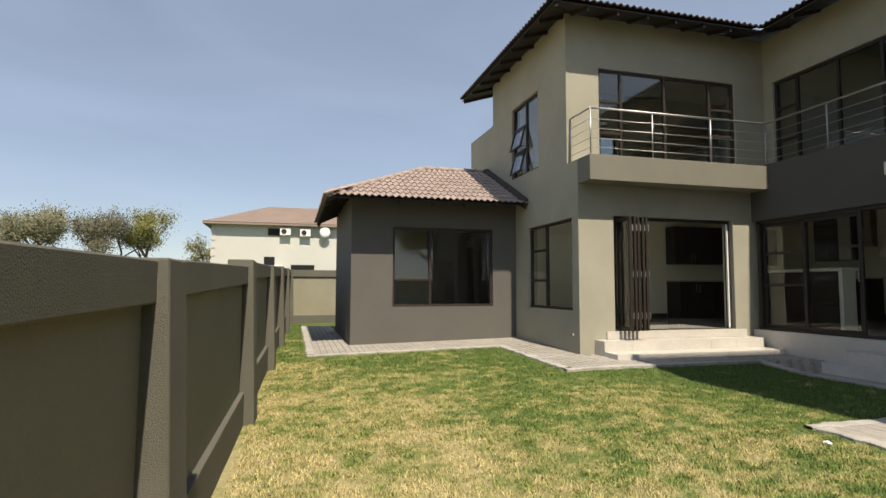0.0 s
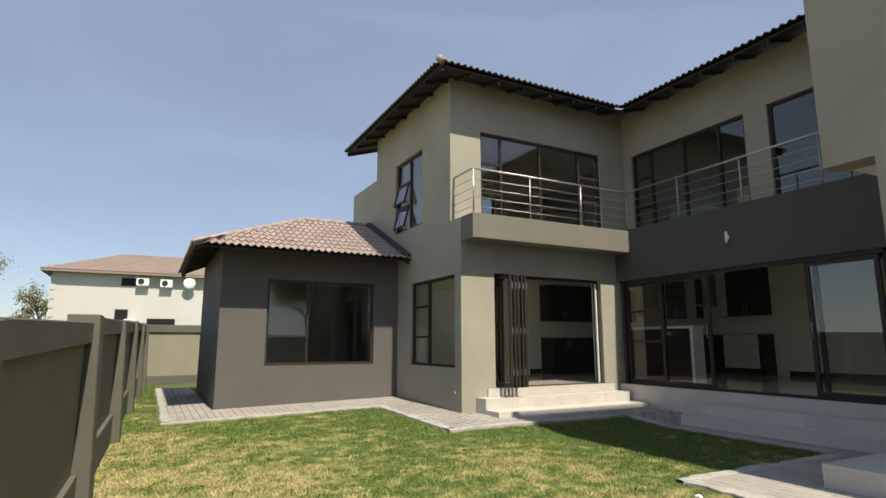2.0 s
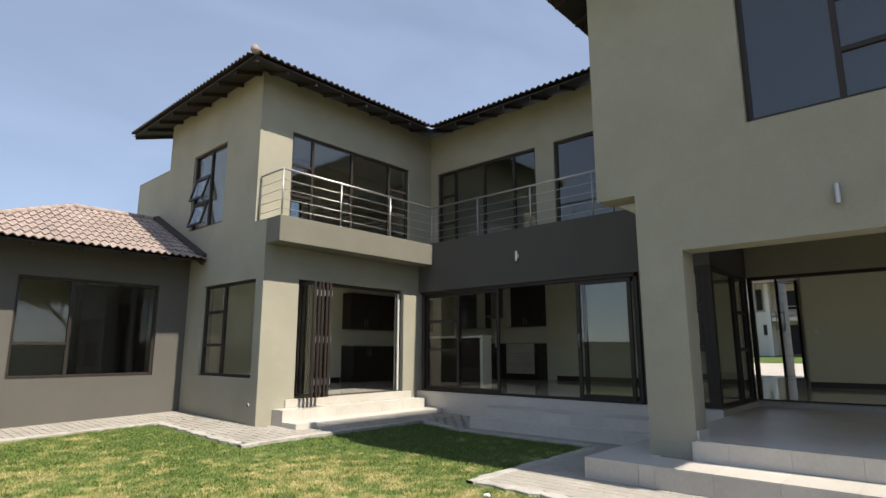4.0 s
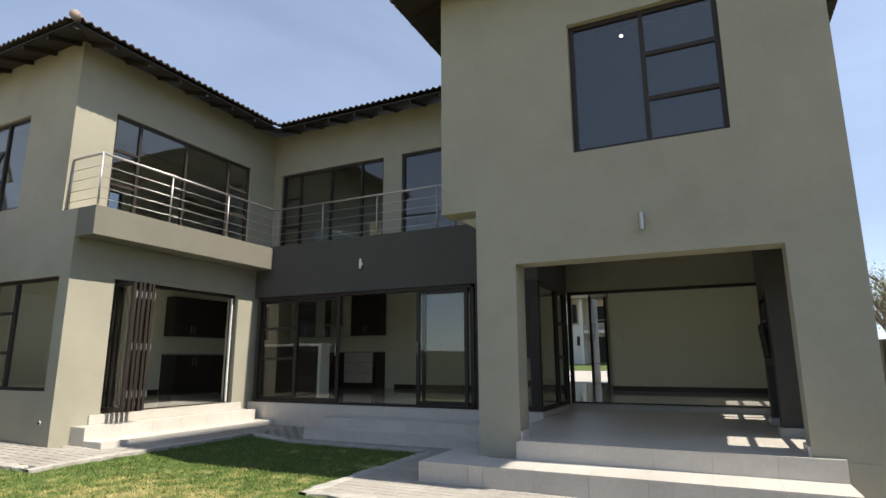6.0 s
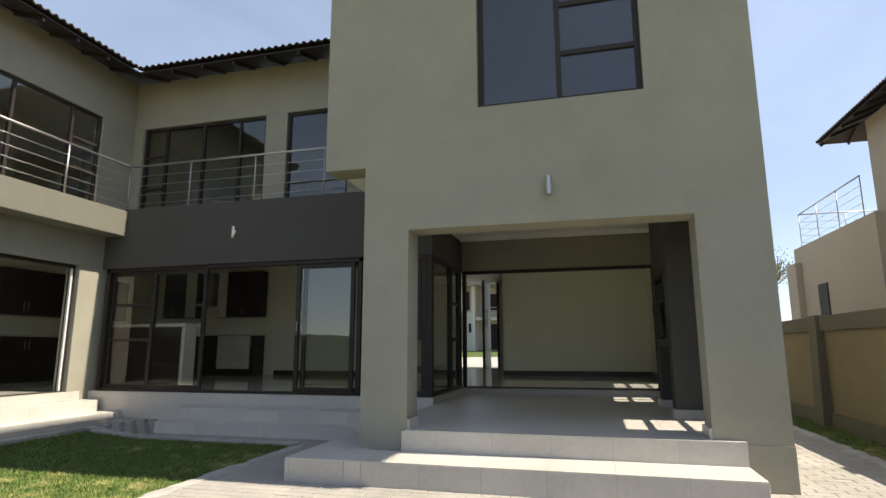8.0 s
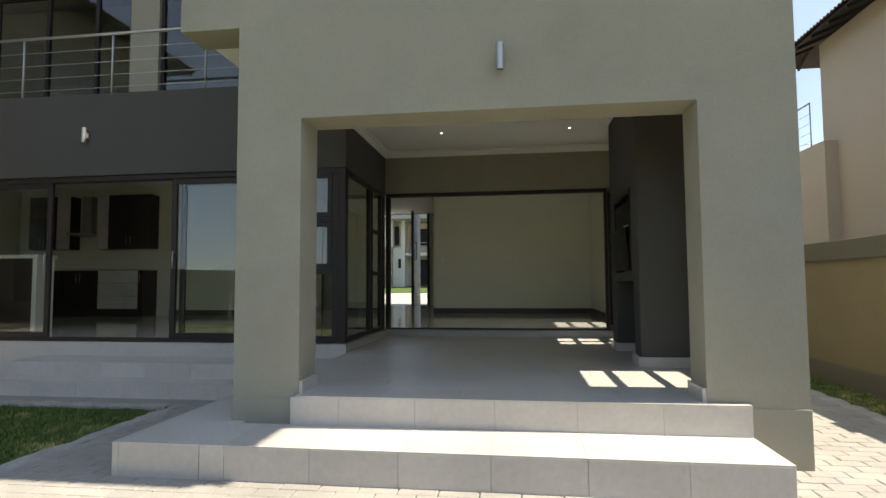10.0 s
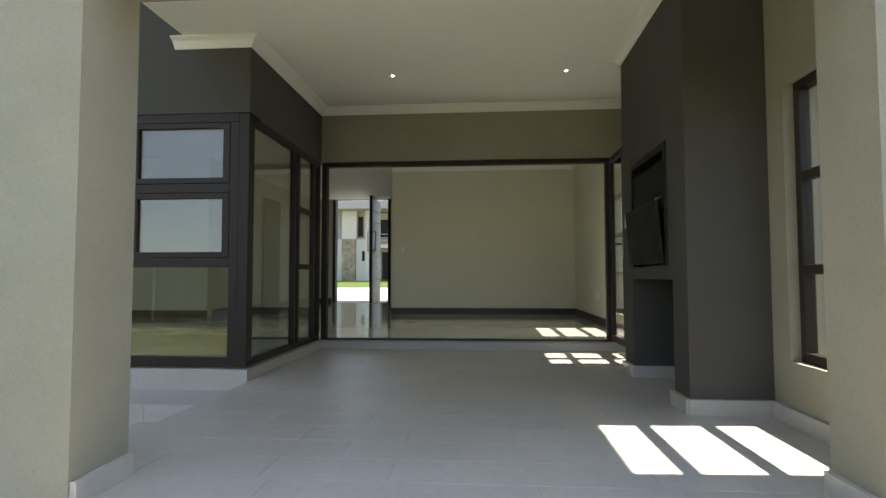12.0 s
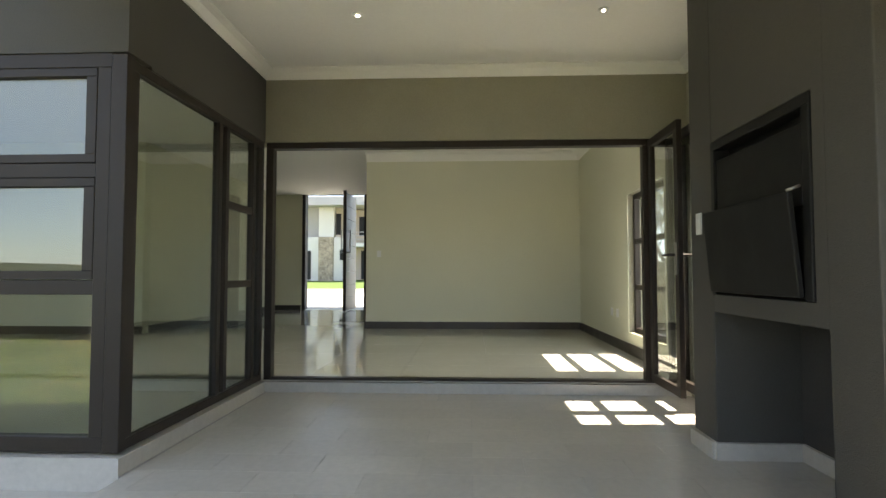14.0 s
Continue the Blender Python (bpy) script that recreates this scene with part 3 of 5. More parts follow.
# ---- doors and windows ----
window("window_1", "y", 13.06, 2.27, 4.78, 0.98, 2.88, [(3.19, [1.62]), (4.78, [])], "bronze aluminium window in the annex, half clear", GLASS)
window("window_2", "x", 5.49, 10.05, 12.2, 0.98, 2.85, [(11.35, []), (12.2, [1.6, 2.28])], "bronze aluminium corner window", GLASS)
w3 = window("window_3", "x", 5.49, 11.6, 13.2, 4.2, 6.03, [(12.4, []), (13.2, [4.85, 5.45])], "bronze aluminium upstairs window with an open sash", GLASS)
window("window_4", "y", 10.30, 6.16, 9.63, 4.0, 6.09, [(6.72, [4.72, 5.40]), (7.81, []), (8.98, []), (9.63, [4.85, 5.45])], "bronze aluminium balcony doors and windows", GLASS_G)
window("window_5", "x", 10.54, 6.93, 9.97, 4.0, 6.11, [(7.57, []), (8.46, []), (9.40, []), (9.97, [4.73, 5.46])], "bronze aluminium balcony window wall", GLASS_G)
window("window_6", "x", 10.54, 5.08, 6.44, 4.0, 6.11, [(6.44, [])], "bronze aluminium balcony door", GLASS_G)
window("window_7", "x", 6.97, -0.05, 1.79, 4.1, 5.95, [(0.85, [4.7, 5.32]), (1.79, [])], "bronze aluminium upstairs window", GLASS_G, w=0.06)
w8 = window("window_8", "x", 9.605, 3.20, 4.32, F, 2.87, [(4.32, [1.51, 2.185])], "bronze aluminium corner window beside the patio", GLASS_R, w=0.085, d=0.08)
for z0, z1 in ((2.23, 2.785), (1.555, 2.14)):
    sash = part("sash", bevelled(bx(9.57, 9.62, 3.29, 4.235, z1 - 0.05, z1), 0.003), ALU, w8)
    for b in ((3.29, 4.235, z0, z0 + 0.05), (3.29, 3.355, z0 + 0.05, z1 - 0.05), (4.16, 4.235, z0 + 0.05, z1 - 0.05)):
        part("sash_bar", bevelled(bx(9.57, 9.62, *b), 0.003), ALU, sash)
window("window_9", "y", 3.138, 9.63, 11.73, F, 2.85, [(10.8, []), (10.93, []), (11.5, [1.5, 2.16]), (11.73, [])], "bronze aluminium fixed window facing the patio", GLASS_M, w=0.06, d=0.06)
window("window_10", "y", -1.0, 7.42, 8.38, 0.85, 2.6, [(8.38, [1.42, 2.0])], "bronze aluminium patio window", GLASS, w=0.06)
window("window_11", "y", -1.0, 10.72, 11.6, 0.85, 2.6, [(11.16, [1.42, 2.0]), (11.6, [1.42, 2.0])], "bronze aluminium patio window", GLASS, w=0.06)
window("window_12", "y", -1.0, 12.35, 13.7, 0.85, 2.6, [(13.7, [1.42, 2.0])], "bronze aluminium living room window", GLASS, w=0.06)
window("window_13", "y", 14.2, 8.1, 9.05, 4.9, 5.85, [(9.05, [])], "bronze aluminium window in the upstairs back wall", GLASS)
structure("corner_post", bevelled(bx(9.558, 9.63, 3.103, 3.20, F, 2.86)), ALU, "bronze aluminium corner post", "window post")


def open_sash(parent, a0, a1, z0, z1, swing):
    """A top-hung sash of the side window, pushed outwards from its foot."""
    m = Matrix.Translation((5.46, 0, z1)) @ Matrix.Rotation(radians(swing), 4, "Y")
    h, w = z1 - z0, 0.045
    first = None
    for b in ((a0, a1, -w, 0), (a0, a1, -h, -h + w), (a0, a0 + w, -h + w, -w), (a1 - w, a1, -h + w, -w)):
        o = part("sash" if first is None else "sash_bar", bx(-0.02, 0.02, b[0], b[1], b[2], b[3]), ALU, parent if first is None else first)
        if first is None:
            first = o
        o.matrix_world = m
    p = part("pane", bx(-0.003, 0.003, a0 + w, a1 - w, -h + w, -w), GLASS, first)
    p.visible_shadow = False
    p.matrix_world = m
    part("stay", tb((5.44, a0 + 0.03, z0 + 0.05), (5.46 - h * math.sin(radians(swing)), a0 + 0.03, z0 + 0.05), 0.008), ALU, parent)


bpy.context.view_layer.update()
open_sash(w3, 12.46, 13.13, 4.88, 5.42, 15)
open_sash(w3, 12.46, 13.13, 4.27, 4.82, 15)


def leaf(axis, at, a0, a1, z0, z1, w=0.075, d=0.045, label="bronze aluminium glazed door leaf", parent=None, handle=None, name="leaf"):
    """One glazed door leaf with stiles, rails and a pane, as parts of a door."""
    f0, f1 = at - d / 2, at + d / 2
    top = part(name, bevelled(place_box(axis, f0, f1, a0, a1, z1 - w, z1)), ALU, parent, label)
    part("bottom_rail", bevelled(place_box(axis, f0, f1, a0, a1, z0, z0 + w)), ALU, top)
    part("stile", bevelled(place_box(axis, f0, f1, a0, a0 + w, z0 + w, z1 - w)), ALU, top)
    part("stile", bevelled(place_box(axis, f0, f1, a1 - w, a1, z0 + w, z1 - w)), ALU, top)
    pane_part(axis, at, a0 + w, a1 - w, z0 + w, z1 - w, top, GLASS)
    if handle is not None:
        h = handle
        bm = bmesh.new()
        if axis == "x":
            tube(bm, (at - 0.06, h, 1.55), (at - 0.06, h, 1.80), 0.010)
            tube(bm, (at - 0.06, h, 1.57), (at, h, 1.57), 0.008)
            tube(bm, (at - 0.06, h, 1.78), (at, h, 1.78), 0.008)
        part("handle", bm, STEEL, top, "steel pull handle", smooth=True)
    return top


door = thing("door_1", (9.68, 7.0, F), "bronze aluminium sliding doors, slid open in the middle", "sliding door", kind="structure")
part("head", bevelled(bx(9.6, 9.76, 4.36, 9.7, 2.80, 2.87)), ALU, door)
part("track", bevelled(bx(9.6, 9.76, 4.36, 9.7, F - 0.02, F + 0.03)), ALU, door)
part("jamb", bevelled(bx(9.6, 9.76, 9.63, 9.7, F, 2.87)), ALU, door)
part("jamb", bevelled(bx(9.6, 9.76, 4.36, 4.42, F, 2.87)), ALU, door)
for z in (1.5, 2.16):
    part("transom", bevelled(bx(9.69, 9.73, 8.62, 9.63, z - 0.03, z + 0.03)), ALU, door)
leaf("x", 9.71, 8.58, 9.65, F + 0.03, 2.80, parent=door)
leaf("x", 9.65, 7.44, 8.64, F + 0.03, 2.80, parent=door, handle=7.50)
leaf("x", 9.71, 4.40, 5.50, F + 0.03, 2.80, parent=door)
leaf("x", 9.65, 4.50, 5.60, F + 0.03, 2.80, parent=door, handle=5.55)

# folding doors, stacked open at the jamb
fold = thing("door_2", (6.5, 9.86, F), "bronze aluminium folding doors, folded open against the jamb", "folding door", kind="structure")
part("head", bevelled(bx(6.18, 9.06, 9.88, 9.98, 2.82, 2.88)), ALU, fold)
part("jamb", bevelled(bx(6.18, 6.24, 9.88, 9.98, F, 2.82)), ALU, fold)
part("jamb", bevelled(bx(9.0, 9.06, 9.88, 9.98, F, 2.82)), ALU, fold)
part("track", bevelled(bx(6.24, 9.0, 9.88, 9.98, F - 0.01, F + 0.015)), ALU, fold)
for k in range(5):
    x = 6.29 + k * 0.09
    top = leaf("x", x, 9.36 - 0.02 * (k % 2), 9.95, F + 0.03, 2.82, w=0.065, d=0.05, parent=fold)
    for z in (0.9, 1.7, 2.6):
        part("hinge", tb((x + 0.04, 9.36, z - 0.06), (x + 0.04, 9.36, z + 0.06), 0.012), STEEL, top)

part("seal", bx(8.965, 8.995, 9.86, 9.90, F + 0.02, 2.8), PLASTIC, fold, "pale jamb strip")

# patio doors: head, jambs and one leaf standing open
pd = thing("door_3", (11.82, 1.0, F), "bronze aluminium patio door frame with a glazed leaf standing open", "door", kind="structure")
part("head", bevelled(bx(11.76, 11.86, -0.85, 3.10, 2.80, 2.86)), ALU, pd)
part("jamb", bevelled(bx(11.76, 11.86, 3.03, 3.10, F, 2.80)), ALU, pd)
part("jamb", bevelled(bx(11.76, 11.86, -0.9, -0.84, F, 2.80)), ALU, pd)
part("post", bevelled(bx(11.77, 11.85, -0.56, -0.50, F, 2.80)), ALU, pd)
part("track", bevelled(bx(11.76, 11.86, -0.84, 3.03, F - 0.01, F + 0.02)), ALU, pd)
for k, yy in enumerate((-0.56, -0.72)):
    lf = leaf("y", yy, 11.02 + 0.05 * k, 11.74, F + 0.02, 2.84, parent=pd)
    if k == 0:
        part("lock_plate", bx(11.05, 11.08, yy + 0.022, yy + 0.034, 1.58, 1.84), STEEL, lf, "steel lock plate")
        bm = tb((11.065, yy - 0.1, 1.74), (11.065, yy + 0.1, 1.74), 0.011)
        tube(bm, (11.065, yy + 0.09, 1.74), (11.17, yy + 0.09, 1.74), 0.010)
        tube(bm, (11.065, yy - 0.09, 1.74), (11.17, yy - 0.09, 1.74), 0.010)
        part("lever_handle", bm, ALU, lf, "dark lever handle", smooth=True)

# entrance: pivoting plank door, half open
ent = thing("door_4", (22.1, 4.9, F), "tall dark timber entrance door, pivoted open", "door", kind="structure")
part("jamb", bevelled(bx(21.97, 22.23, 5.74, 5.83, F, 3.92)), TIMBER, ent)
part("jamb", bevelled(bx(21.97, 22.23, 3.99, 4.07, F, 3.92)), TIMBER, ent)
part("head", bevelled(bx(21.97, 22.23, 4.07, 5.74, 3.83, 3.93)), TIMBER, ent)
for k in range(9):
    z = F + 0.02 + k * 0.355
    part("plank", bevelled(bx(21.27, 22.6, 4.42, 4.48, z, z + 0.347), 0.006), DOORWOOD, ent)
part("stile", bevelled(bx(21.2, 21.268, 4.41, 4.49, F + 0.01, 3.86), 0.004), TIMBER, ent, "dark leading edge")
for s in (-1, 1):
    y = 4.45 + s * 0.12
    pull = part("pull_handle", tb((21.36, y, 2.14), (21.36, y, 2.78), 0.016), STEEL, ent, "steel pull handle", smooth=True)
    for z in (2.17, 2.75):
        part("stand_off", tb((21.36, 4.45 + s * 0.03, z), (21.36, y, z), 0.012), STEEL, pull, smooth=True)
d5 = thing("door_5", (19.0, 6.58, F), "dark timber inner door, closed", "door", kind="structure")
part("panel", bevelled(bx(18.3, 19.4, 6.55, 6.62, F, 3.4), 0.006), TIMBER, d5)

# ---- balcony railing ----
def railing(name, runs, z0, h, label, group=""):
    """Steel posts, a top rail and four thin rails along runs of plan points."""
    t = thing(name, (*runs[0], z0), label, "railing", group)
    pts = runs
    for a, b in zip(pts, pts[1:]):
        a3, b3 = Vector((*a, z0)), Vector((*b, z0))
        up = Vector((0, 0, 1))
        n = max(1, round((b3 - a3).length / 1.35))
        part("top_rail", tb(a3 + up * h, b3 + up * h, 0.021, 12), STEEL, t, smooth=True)
        for f in (0.165, 0.36, 0.565, 0.77):
            zz = f * h
            part("rail", tb(a3 + up * zz, b3 + up * zz, 0.0065, 6), STEEL, t, smooth=True)
        for k in range(n + 1):
            if k == 0 and a is not pts[0]:
                continue
            p = a3.lerp(b3, k / n)
            post = part("post", tb(p, p + up * h, 0.0155, 10), STEEL, t, smooth=True)
            part("flange", tb(p, p + up * 0.012, 0.045, 12), STEEL, post, smooth=True)
    return t


railing("balcony_railing", [(5.48, 10.2), (5.48, 9.40), (9.62, 9.40), (9.62, 3.72)], 3.99, 0.93, "brushed steel balcony railing with thin horizontal rails")

# ---- roofs ----
def tile_profile(width, length, th=0.02, amp=0.045):
    """One interlocking roof tile with a rolled edge, its upper end at +y."""
    bm = bmesh.new()
    n = 12
    rows = []
    for y, lift in ((0, 0.034), (length, 0.0)):
        top, bot = [], []
        for k in range(n + 1):
            u = k / n
            z = amp * (0.5 - 0.5 * math.cos(4 * math.pi * u)) + lift
            top.append(bm.verts.new((u * width, y, z + th)))
            bot.append(bm.verts.new((u * width, y, z)))
        rows.append((top, bot))
    (t0, b0), (t1, b1) = rows
    for k in range(n):
        bm.faces.new((t0[k], t0[k + 1], t1[k + 1], t1[k]))
        bm.faces.new((b0[k + 1], b0[k], b1[k], b1[k + 1]))
        bm.faces.new((b0[k], b0[k + 1], t0[k + 1], t0[k]))
    return bm


def inside_poly(poly, x, y):
    c = False
    for (x0, y0), (x1, y1) in zip(poly, poly[1:] + poly[:1]):
        if (y0 > y) != (y1 > y) and x < (x1 - x0) * (y - y0) / (y1 - y0) + x0:
            c = not c
    return c


def roof_slope(roof, eave0, eave1, depth, slope, z, left_cut, right_cut, courses, tmesh, material, tw=0.30, tl=0.36, rafters=True):
    """A tiled slope rising from the eave line. left_cut, right_cut: how the ends run in, metres along per metre of depth."""
    a, b = Vector((*eave0, 0)), Vector((*eave1, 0))
    along = (b - a).normalized()
    inward = Vector((-along.y, along.x, 0))
    run = (b - a).length
    rise = Vector((0, 0, slope))
    def at(u, d, lift=0.0):
        return a + along * u + inward * d + rise * d + Vector((0, 0, z + lift))
    bm = bmesh.new()
    quad = [(0, 0), (run, 0), (run - right_cut * depth, depth), (left_cut * depth, depth)]
    top = [bm.verts.new(at(u, d, 0.0)) for u, d in quad]
    bot = [bm.verts.new(at(u, d, -0.03)) for u, d in quad]
    bm.faces.new(top)
    bm.faces.new(bot[::-1])
    for k in range(4):
        bm.faces.new((bot[k], bot[(k + 1) % 4], top[(k + 1) % 4], top[k]))
    part("deck", bm, TIMBER, roof)
    pitch = math.atan(slope)
    rot = Matrix((along, (inward + rise).normalized(), along.cross((inward + rise).normalized()))).transposed().to_4x4()
    for c in range(courses):
        d = c * tl * 0.92 * math.cos(pitch)
        lo, hi = left_cut * d, run - right_cut * d
        u = math.floor(lo / tw) * tw
        while u < hi - 0.02:
            if u + tw / 2 > lo and u + tw / 2 < hi:
                ob = new("roof_tile", tmesh)
                ob.parent = roof
                ob.matrix_parent_inverse = roof.matrix_world.inverted()
                ob.matrix_basis = Matrix.Translation(at(u, d - 0.05, 0.012)) @ rot
            u += tw
    if rafters:
        n = max(2, round(run / 0.75))
        for k in range(n + 1):
            u = 0.06 + (run - 0.12) * k / n
            dm = min(1.0, depth, (u / left_cut) if left_cut > 0 else 9, ((run - u) / right_cut) if right_cut > 0 else 9)
            dm = max(dm, 0.12)
            bm = bmesh.new()
            h = along * 0.025
            vs = []
            for d in (0.03, dm):
                for s in (-1, 1):
                    for l in (-0.032, -0.115):
                        vs.append(bm.verts.new(at(u, d, l) + h * s))
            for f in ((0, 1, 3, 2), (4, 6, 7, 5), (0, 2, 6, 4), (1, 5, 7, 3), (0, 4, 5, 1), (2, 3, 7, 6)):
                bm.faces.new([vs[i] for i in f])
            part("rafter", bm, TIMBER, roof)


def ridge(roof, a, b, material, step=0.38):
    a, b = Vector(a), Vector(b)
    n = max(1, round((b - a).length / step))
    for k in range(n):
        p, q = a.lerp(b, k / n), a.lerp(b, (k + 1.08) / n)
        bm = tb(p, q, 0.085, 10, 0.072)
        part("ridge_tile", bm, material, roof, smooth=True)


tile_light = mesh_of("roof_tile", tile_profile(0.30, 0.38), RTILE)
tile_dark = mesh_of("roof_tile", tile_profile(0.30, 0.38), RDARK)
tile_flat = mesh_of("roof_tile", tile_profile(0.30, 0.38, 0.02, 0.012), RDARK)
ar = thing("annex_roof", (3.0, 12.3, 3.4), "hipped annex roof of brown concrete tiles", "roof", kind="structure")
roof_slope(ar, (0.68, 12.2), (5.4, 12.2), 2.8, 0.46, 3.42, 1.0, 0.0, 9, tile_light, RTILE)
roof_slope(ar, (0.68, 17.8), (0.68, 12.2), 2.8, 0.46, 3.42, 1.0, 1.0, 2, tile_light, RTILE)
ridge(ar, (0.68, 12.2, 3.47), (3.48, 15.0, 4.75), RTILE)
ridge(ar, (3.48, 15.0, 4.76), (5.4, 15.0, 4.76), RTILE)
bm = bmesh.new()
vs = [bm.verts.new(v) for v in ((5.38, 12.15, 3.44), (5.22, 12.15, 3.44), (5.22, 15.0, 4.75), (5.38, 15.0, 4.75), (5.38, 12.15, 3.56), (5.22, 12.15, 3.52), (5.22, 15.0, 4.83), (5.38, 15.0, 4.88))]
for f in ((0, 1, 2, 3), (4, 7, 6, 5), (0, 4, 5, 1), (1, 5, 6, 2), (2, 6, 7, 3), (3, 7, 4, 0)):
    bm.faces.new([vs[i] for i in f])
part("flashing", bm, RDARK, ar, "dark flashing against the wall")

mr = thing("main_roof", (9.0, 9.3, 7.1), "hipped main roof of dark concrete tiles over exposed rafters", "roof", kind="structure")
S = 0.32
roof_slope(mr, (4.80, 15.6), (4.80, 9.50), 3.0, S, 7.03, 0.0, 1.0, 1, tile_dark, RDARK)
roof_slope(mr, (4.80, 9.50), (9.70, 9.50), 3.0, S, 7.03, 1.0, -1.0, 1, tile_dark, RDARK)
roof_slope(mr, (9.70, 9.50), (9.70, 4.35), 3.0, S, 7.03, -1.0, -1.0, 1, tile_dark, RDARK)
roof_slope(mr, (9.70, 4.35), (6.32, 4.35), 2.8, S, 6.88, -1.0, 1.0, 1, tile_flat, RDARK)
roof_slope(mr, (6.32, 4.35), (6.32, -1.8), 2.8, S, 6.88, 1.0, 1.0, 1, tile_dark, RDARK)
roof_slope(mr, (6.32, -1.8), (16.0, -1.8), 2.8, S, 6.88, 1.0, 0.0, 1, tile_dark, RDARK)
ridge(mr, (4.76, 9.46, 7.12), (7.80, 12.50, 8.08), RTILE)
ridge(mr, (6.28, 4.39, 6.97), (9.12, 1.55, 7.83), RDARK)

# ---- patio: barbecue block, lights, switch ----
structure("chimney_breast_near", bevelled(bx(8.58, 8.88, -0.9, -0.36, P, 3.56), 0.008, 2), BAND, "charcoal plastered barbecue chimney breast", "chimney breast")
structure("chimney_breast_far", bevelled(bx(9.97, 10.3, -0.9, -0.36, P, 3.56), 0.008, 2), BAND, "charcoal plastered barbecue chimney breast", "chimney breast")
structure("chimney_breast_shelf", bx(8.88, 9.97, -0.9, -0.362, 1.355, 1.46), BAND, "charcoal plastered shelf below the barbecue", "chimney breast")
structure("chimney_breast_hood", bx(8.88, 9.97, -0.9, -0.362, 2.40, 3.56), BAND, "charcoal plastered hood above the barbecue", "chimney breast")
structure("firewood_niche_back", bx(8.88, 9.97, -0.895, -0.87, P, 1.355), SOOT, "dark plastered back of the firewood niche", "niche")
structure("chimney_breast_infill", bx(8.88, 8.965, -0.9, -0.362, 1.46, 2.40), BAND, "charcoal plastered edge beside the barbecue", "chimney breast")
bb = thing("barbecue", (9.42, -0.4, 1.46), "black steel built-in barbecue with a drop-down front flap", "barbecue")
part("firebox", bx(8.97, 9.965, -0.88, -0.45, 1.465, 2.395), BLACK, bb)
part("frame", bevelled(bx(8.97, 9.965, -0.45, -0.352, 2.34, 2.395)), BLACK, bb)
part("frame", bevelled(bx(8.97, 9.03, -0.45, -0.352, 1.465, 2.34)), BLACK, bb)
part("frame", bevelled(bx(9.92, 9.965, -0.45, -0.352, 1.465, 2.34)), BLACK, bb)
bm = bx(9.04, 9.95, -0.013, 0.013, 0.0, 0.48)
bevelled(bm, 0.004)
flap = part("flap", bm, BLACK, bb)
flap.matrix_world = Matrix.Translation((0, -0.345, 1.48)) @ Matrix.Rotation(radians(-5), 4, "X")
part("upper_flap", bevelled(bx(9.04, 9.9, -0.39, -0.36, 1.90, 2.27)), BLACK, bb)
part("hook", tb((9.06, -0.30, 1.965), (9.06, -0.37, 1.99), 0.007), STEEL, bb, "small steel catch", smooth=True)
skirting("baseboard_patio", [(8.565, 8.565, -0.9, -0.345), (8.565, 8.88, -0.345, -0.345), (9.97, 10.3, -0.345, -0.345), (7.22, 8.56, -0.885, -0.885), (8.88, 9.955, -0.86, -0.86), (9.955, 9.955, -0.845, -0.345), (7.235, 7.235, -0.9, -0.46), (6.86, 7.22, -0.437, -0.437), (6.86, 7.22, 2.607, 2.607), (7.235, 7.235, 2.62, 3.05)], P, 0.10, TILE, "pale tile skirting")
sw = thing("light_switch", (10.15, -0.35, 1.9), "white plastic light switch on the charcoal wall", "light switch")
part("plate", bevelled(bx(10.12, 10.20, -0.36, -0.35, 1.84, 1.98), 0.003), PLASTIC, sw)
part("rocker", bx(10.14, 10.18, -0.35, -0.345, 1.88, 1.94), PLASTIC, sw)
for k, (x, y) in enumerate(((14.2, 0), (14.5, 0))):
    so = thing("wall_socket", (x, -0.89, 1.05), "white plastic wall socket", "wall socket", "sockets of the living room")
    part("plate", bevelled(bx(x - 0.05, x + 0.05, -0.892, -0.88, 1.0, 1.11), 0.003), PLASTIC, so)
sw2 = thing("light_switch", (16.74, 2.8, 1.95), "white plastic light switch on the cream wall", "light switch")
part("plate", bevelled(bx(16.74, 16.75, 2.76, 2.84, 1.9, 2.02), 0.002), PLASTIC, sw2)


def downlight(x, y, z):
    t = thing("downlight", (x, y, z), "small round recessed ceiling light, lit", "ceiling light", "recessed ceiling lights")
    bm = bmesh.new()
    bmesh.ops.create_cone(bm, cap_ends=True, segments=20, radius1=0.038, radius2=0.042, depth=0.012, matrix=Matrix.Translation((x, y, z - 0.006)))
    part("rim", bm, PLASTIC, t)
    bm = bmesh.new()
    bmesh.ops.create_cone(bm, cap_ends=True, segments=16, radius1=0.013, radius2=0.013, depth=0.004, matrix=Matrix.Translation((x, y, z - 0.014)))
    part("lens", bm, GLOW, t, "glowing lens")


downlight(10.6, 1.98, 3.56)
downlight(10.6, 0.13, 3.56)
downlight(8.4, 1.98, 3.56)
downlight(8.4, 0.13, 3.56)
downlight(14.6, 3.2, 3.83)
downlight(14.6, 0.4, 3.83)


def wall_light(x, y, z):
    t = thing("wall_light", (x, y, z), "steel cylinder up-and-down wall light", "wall light", "outdoor wall lights")
    part("body", tb((x - 0.07, y, z - 0.105), (x - 0.07, y, z + 0.105), 0.029, 20), STEEL, t, smooth=False)
    part("bracket", bevelled(bx(x - 0.05, x, y - 0.03, y + 0.03, z - 0.04, z + 0.04)), STEEL, t)


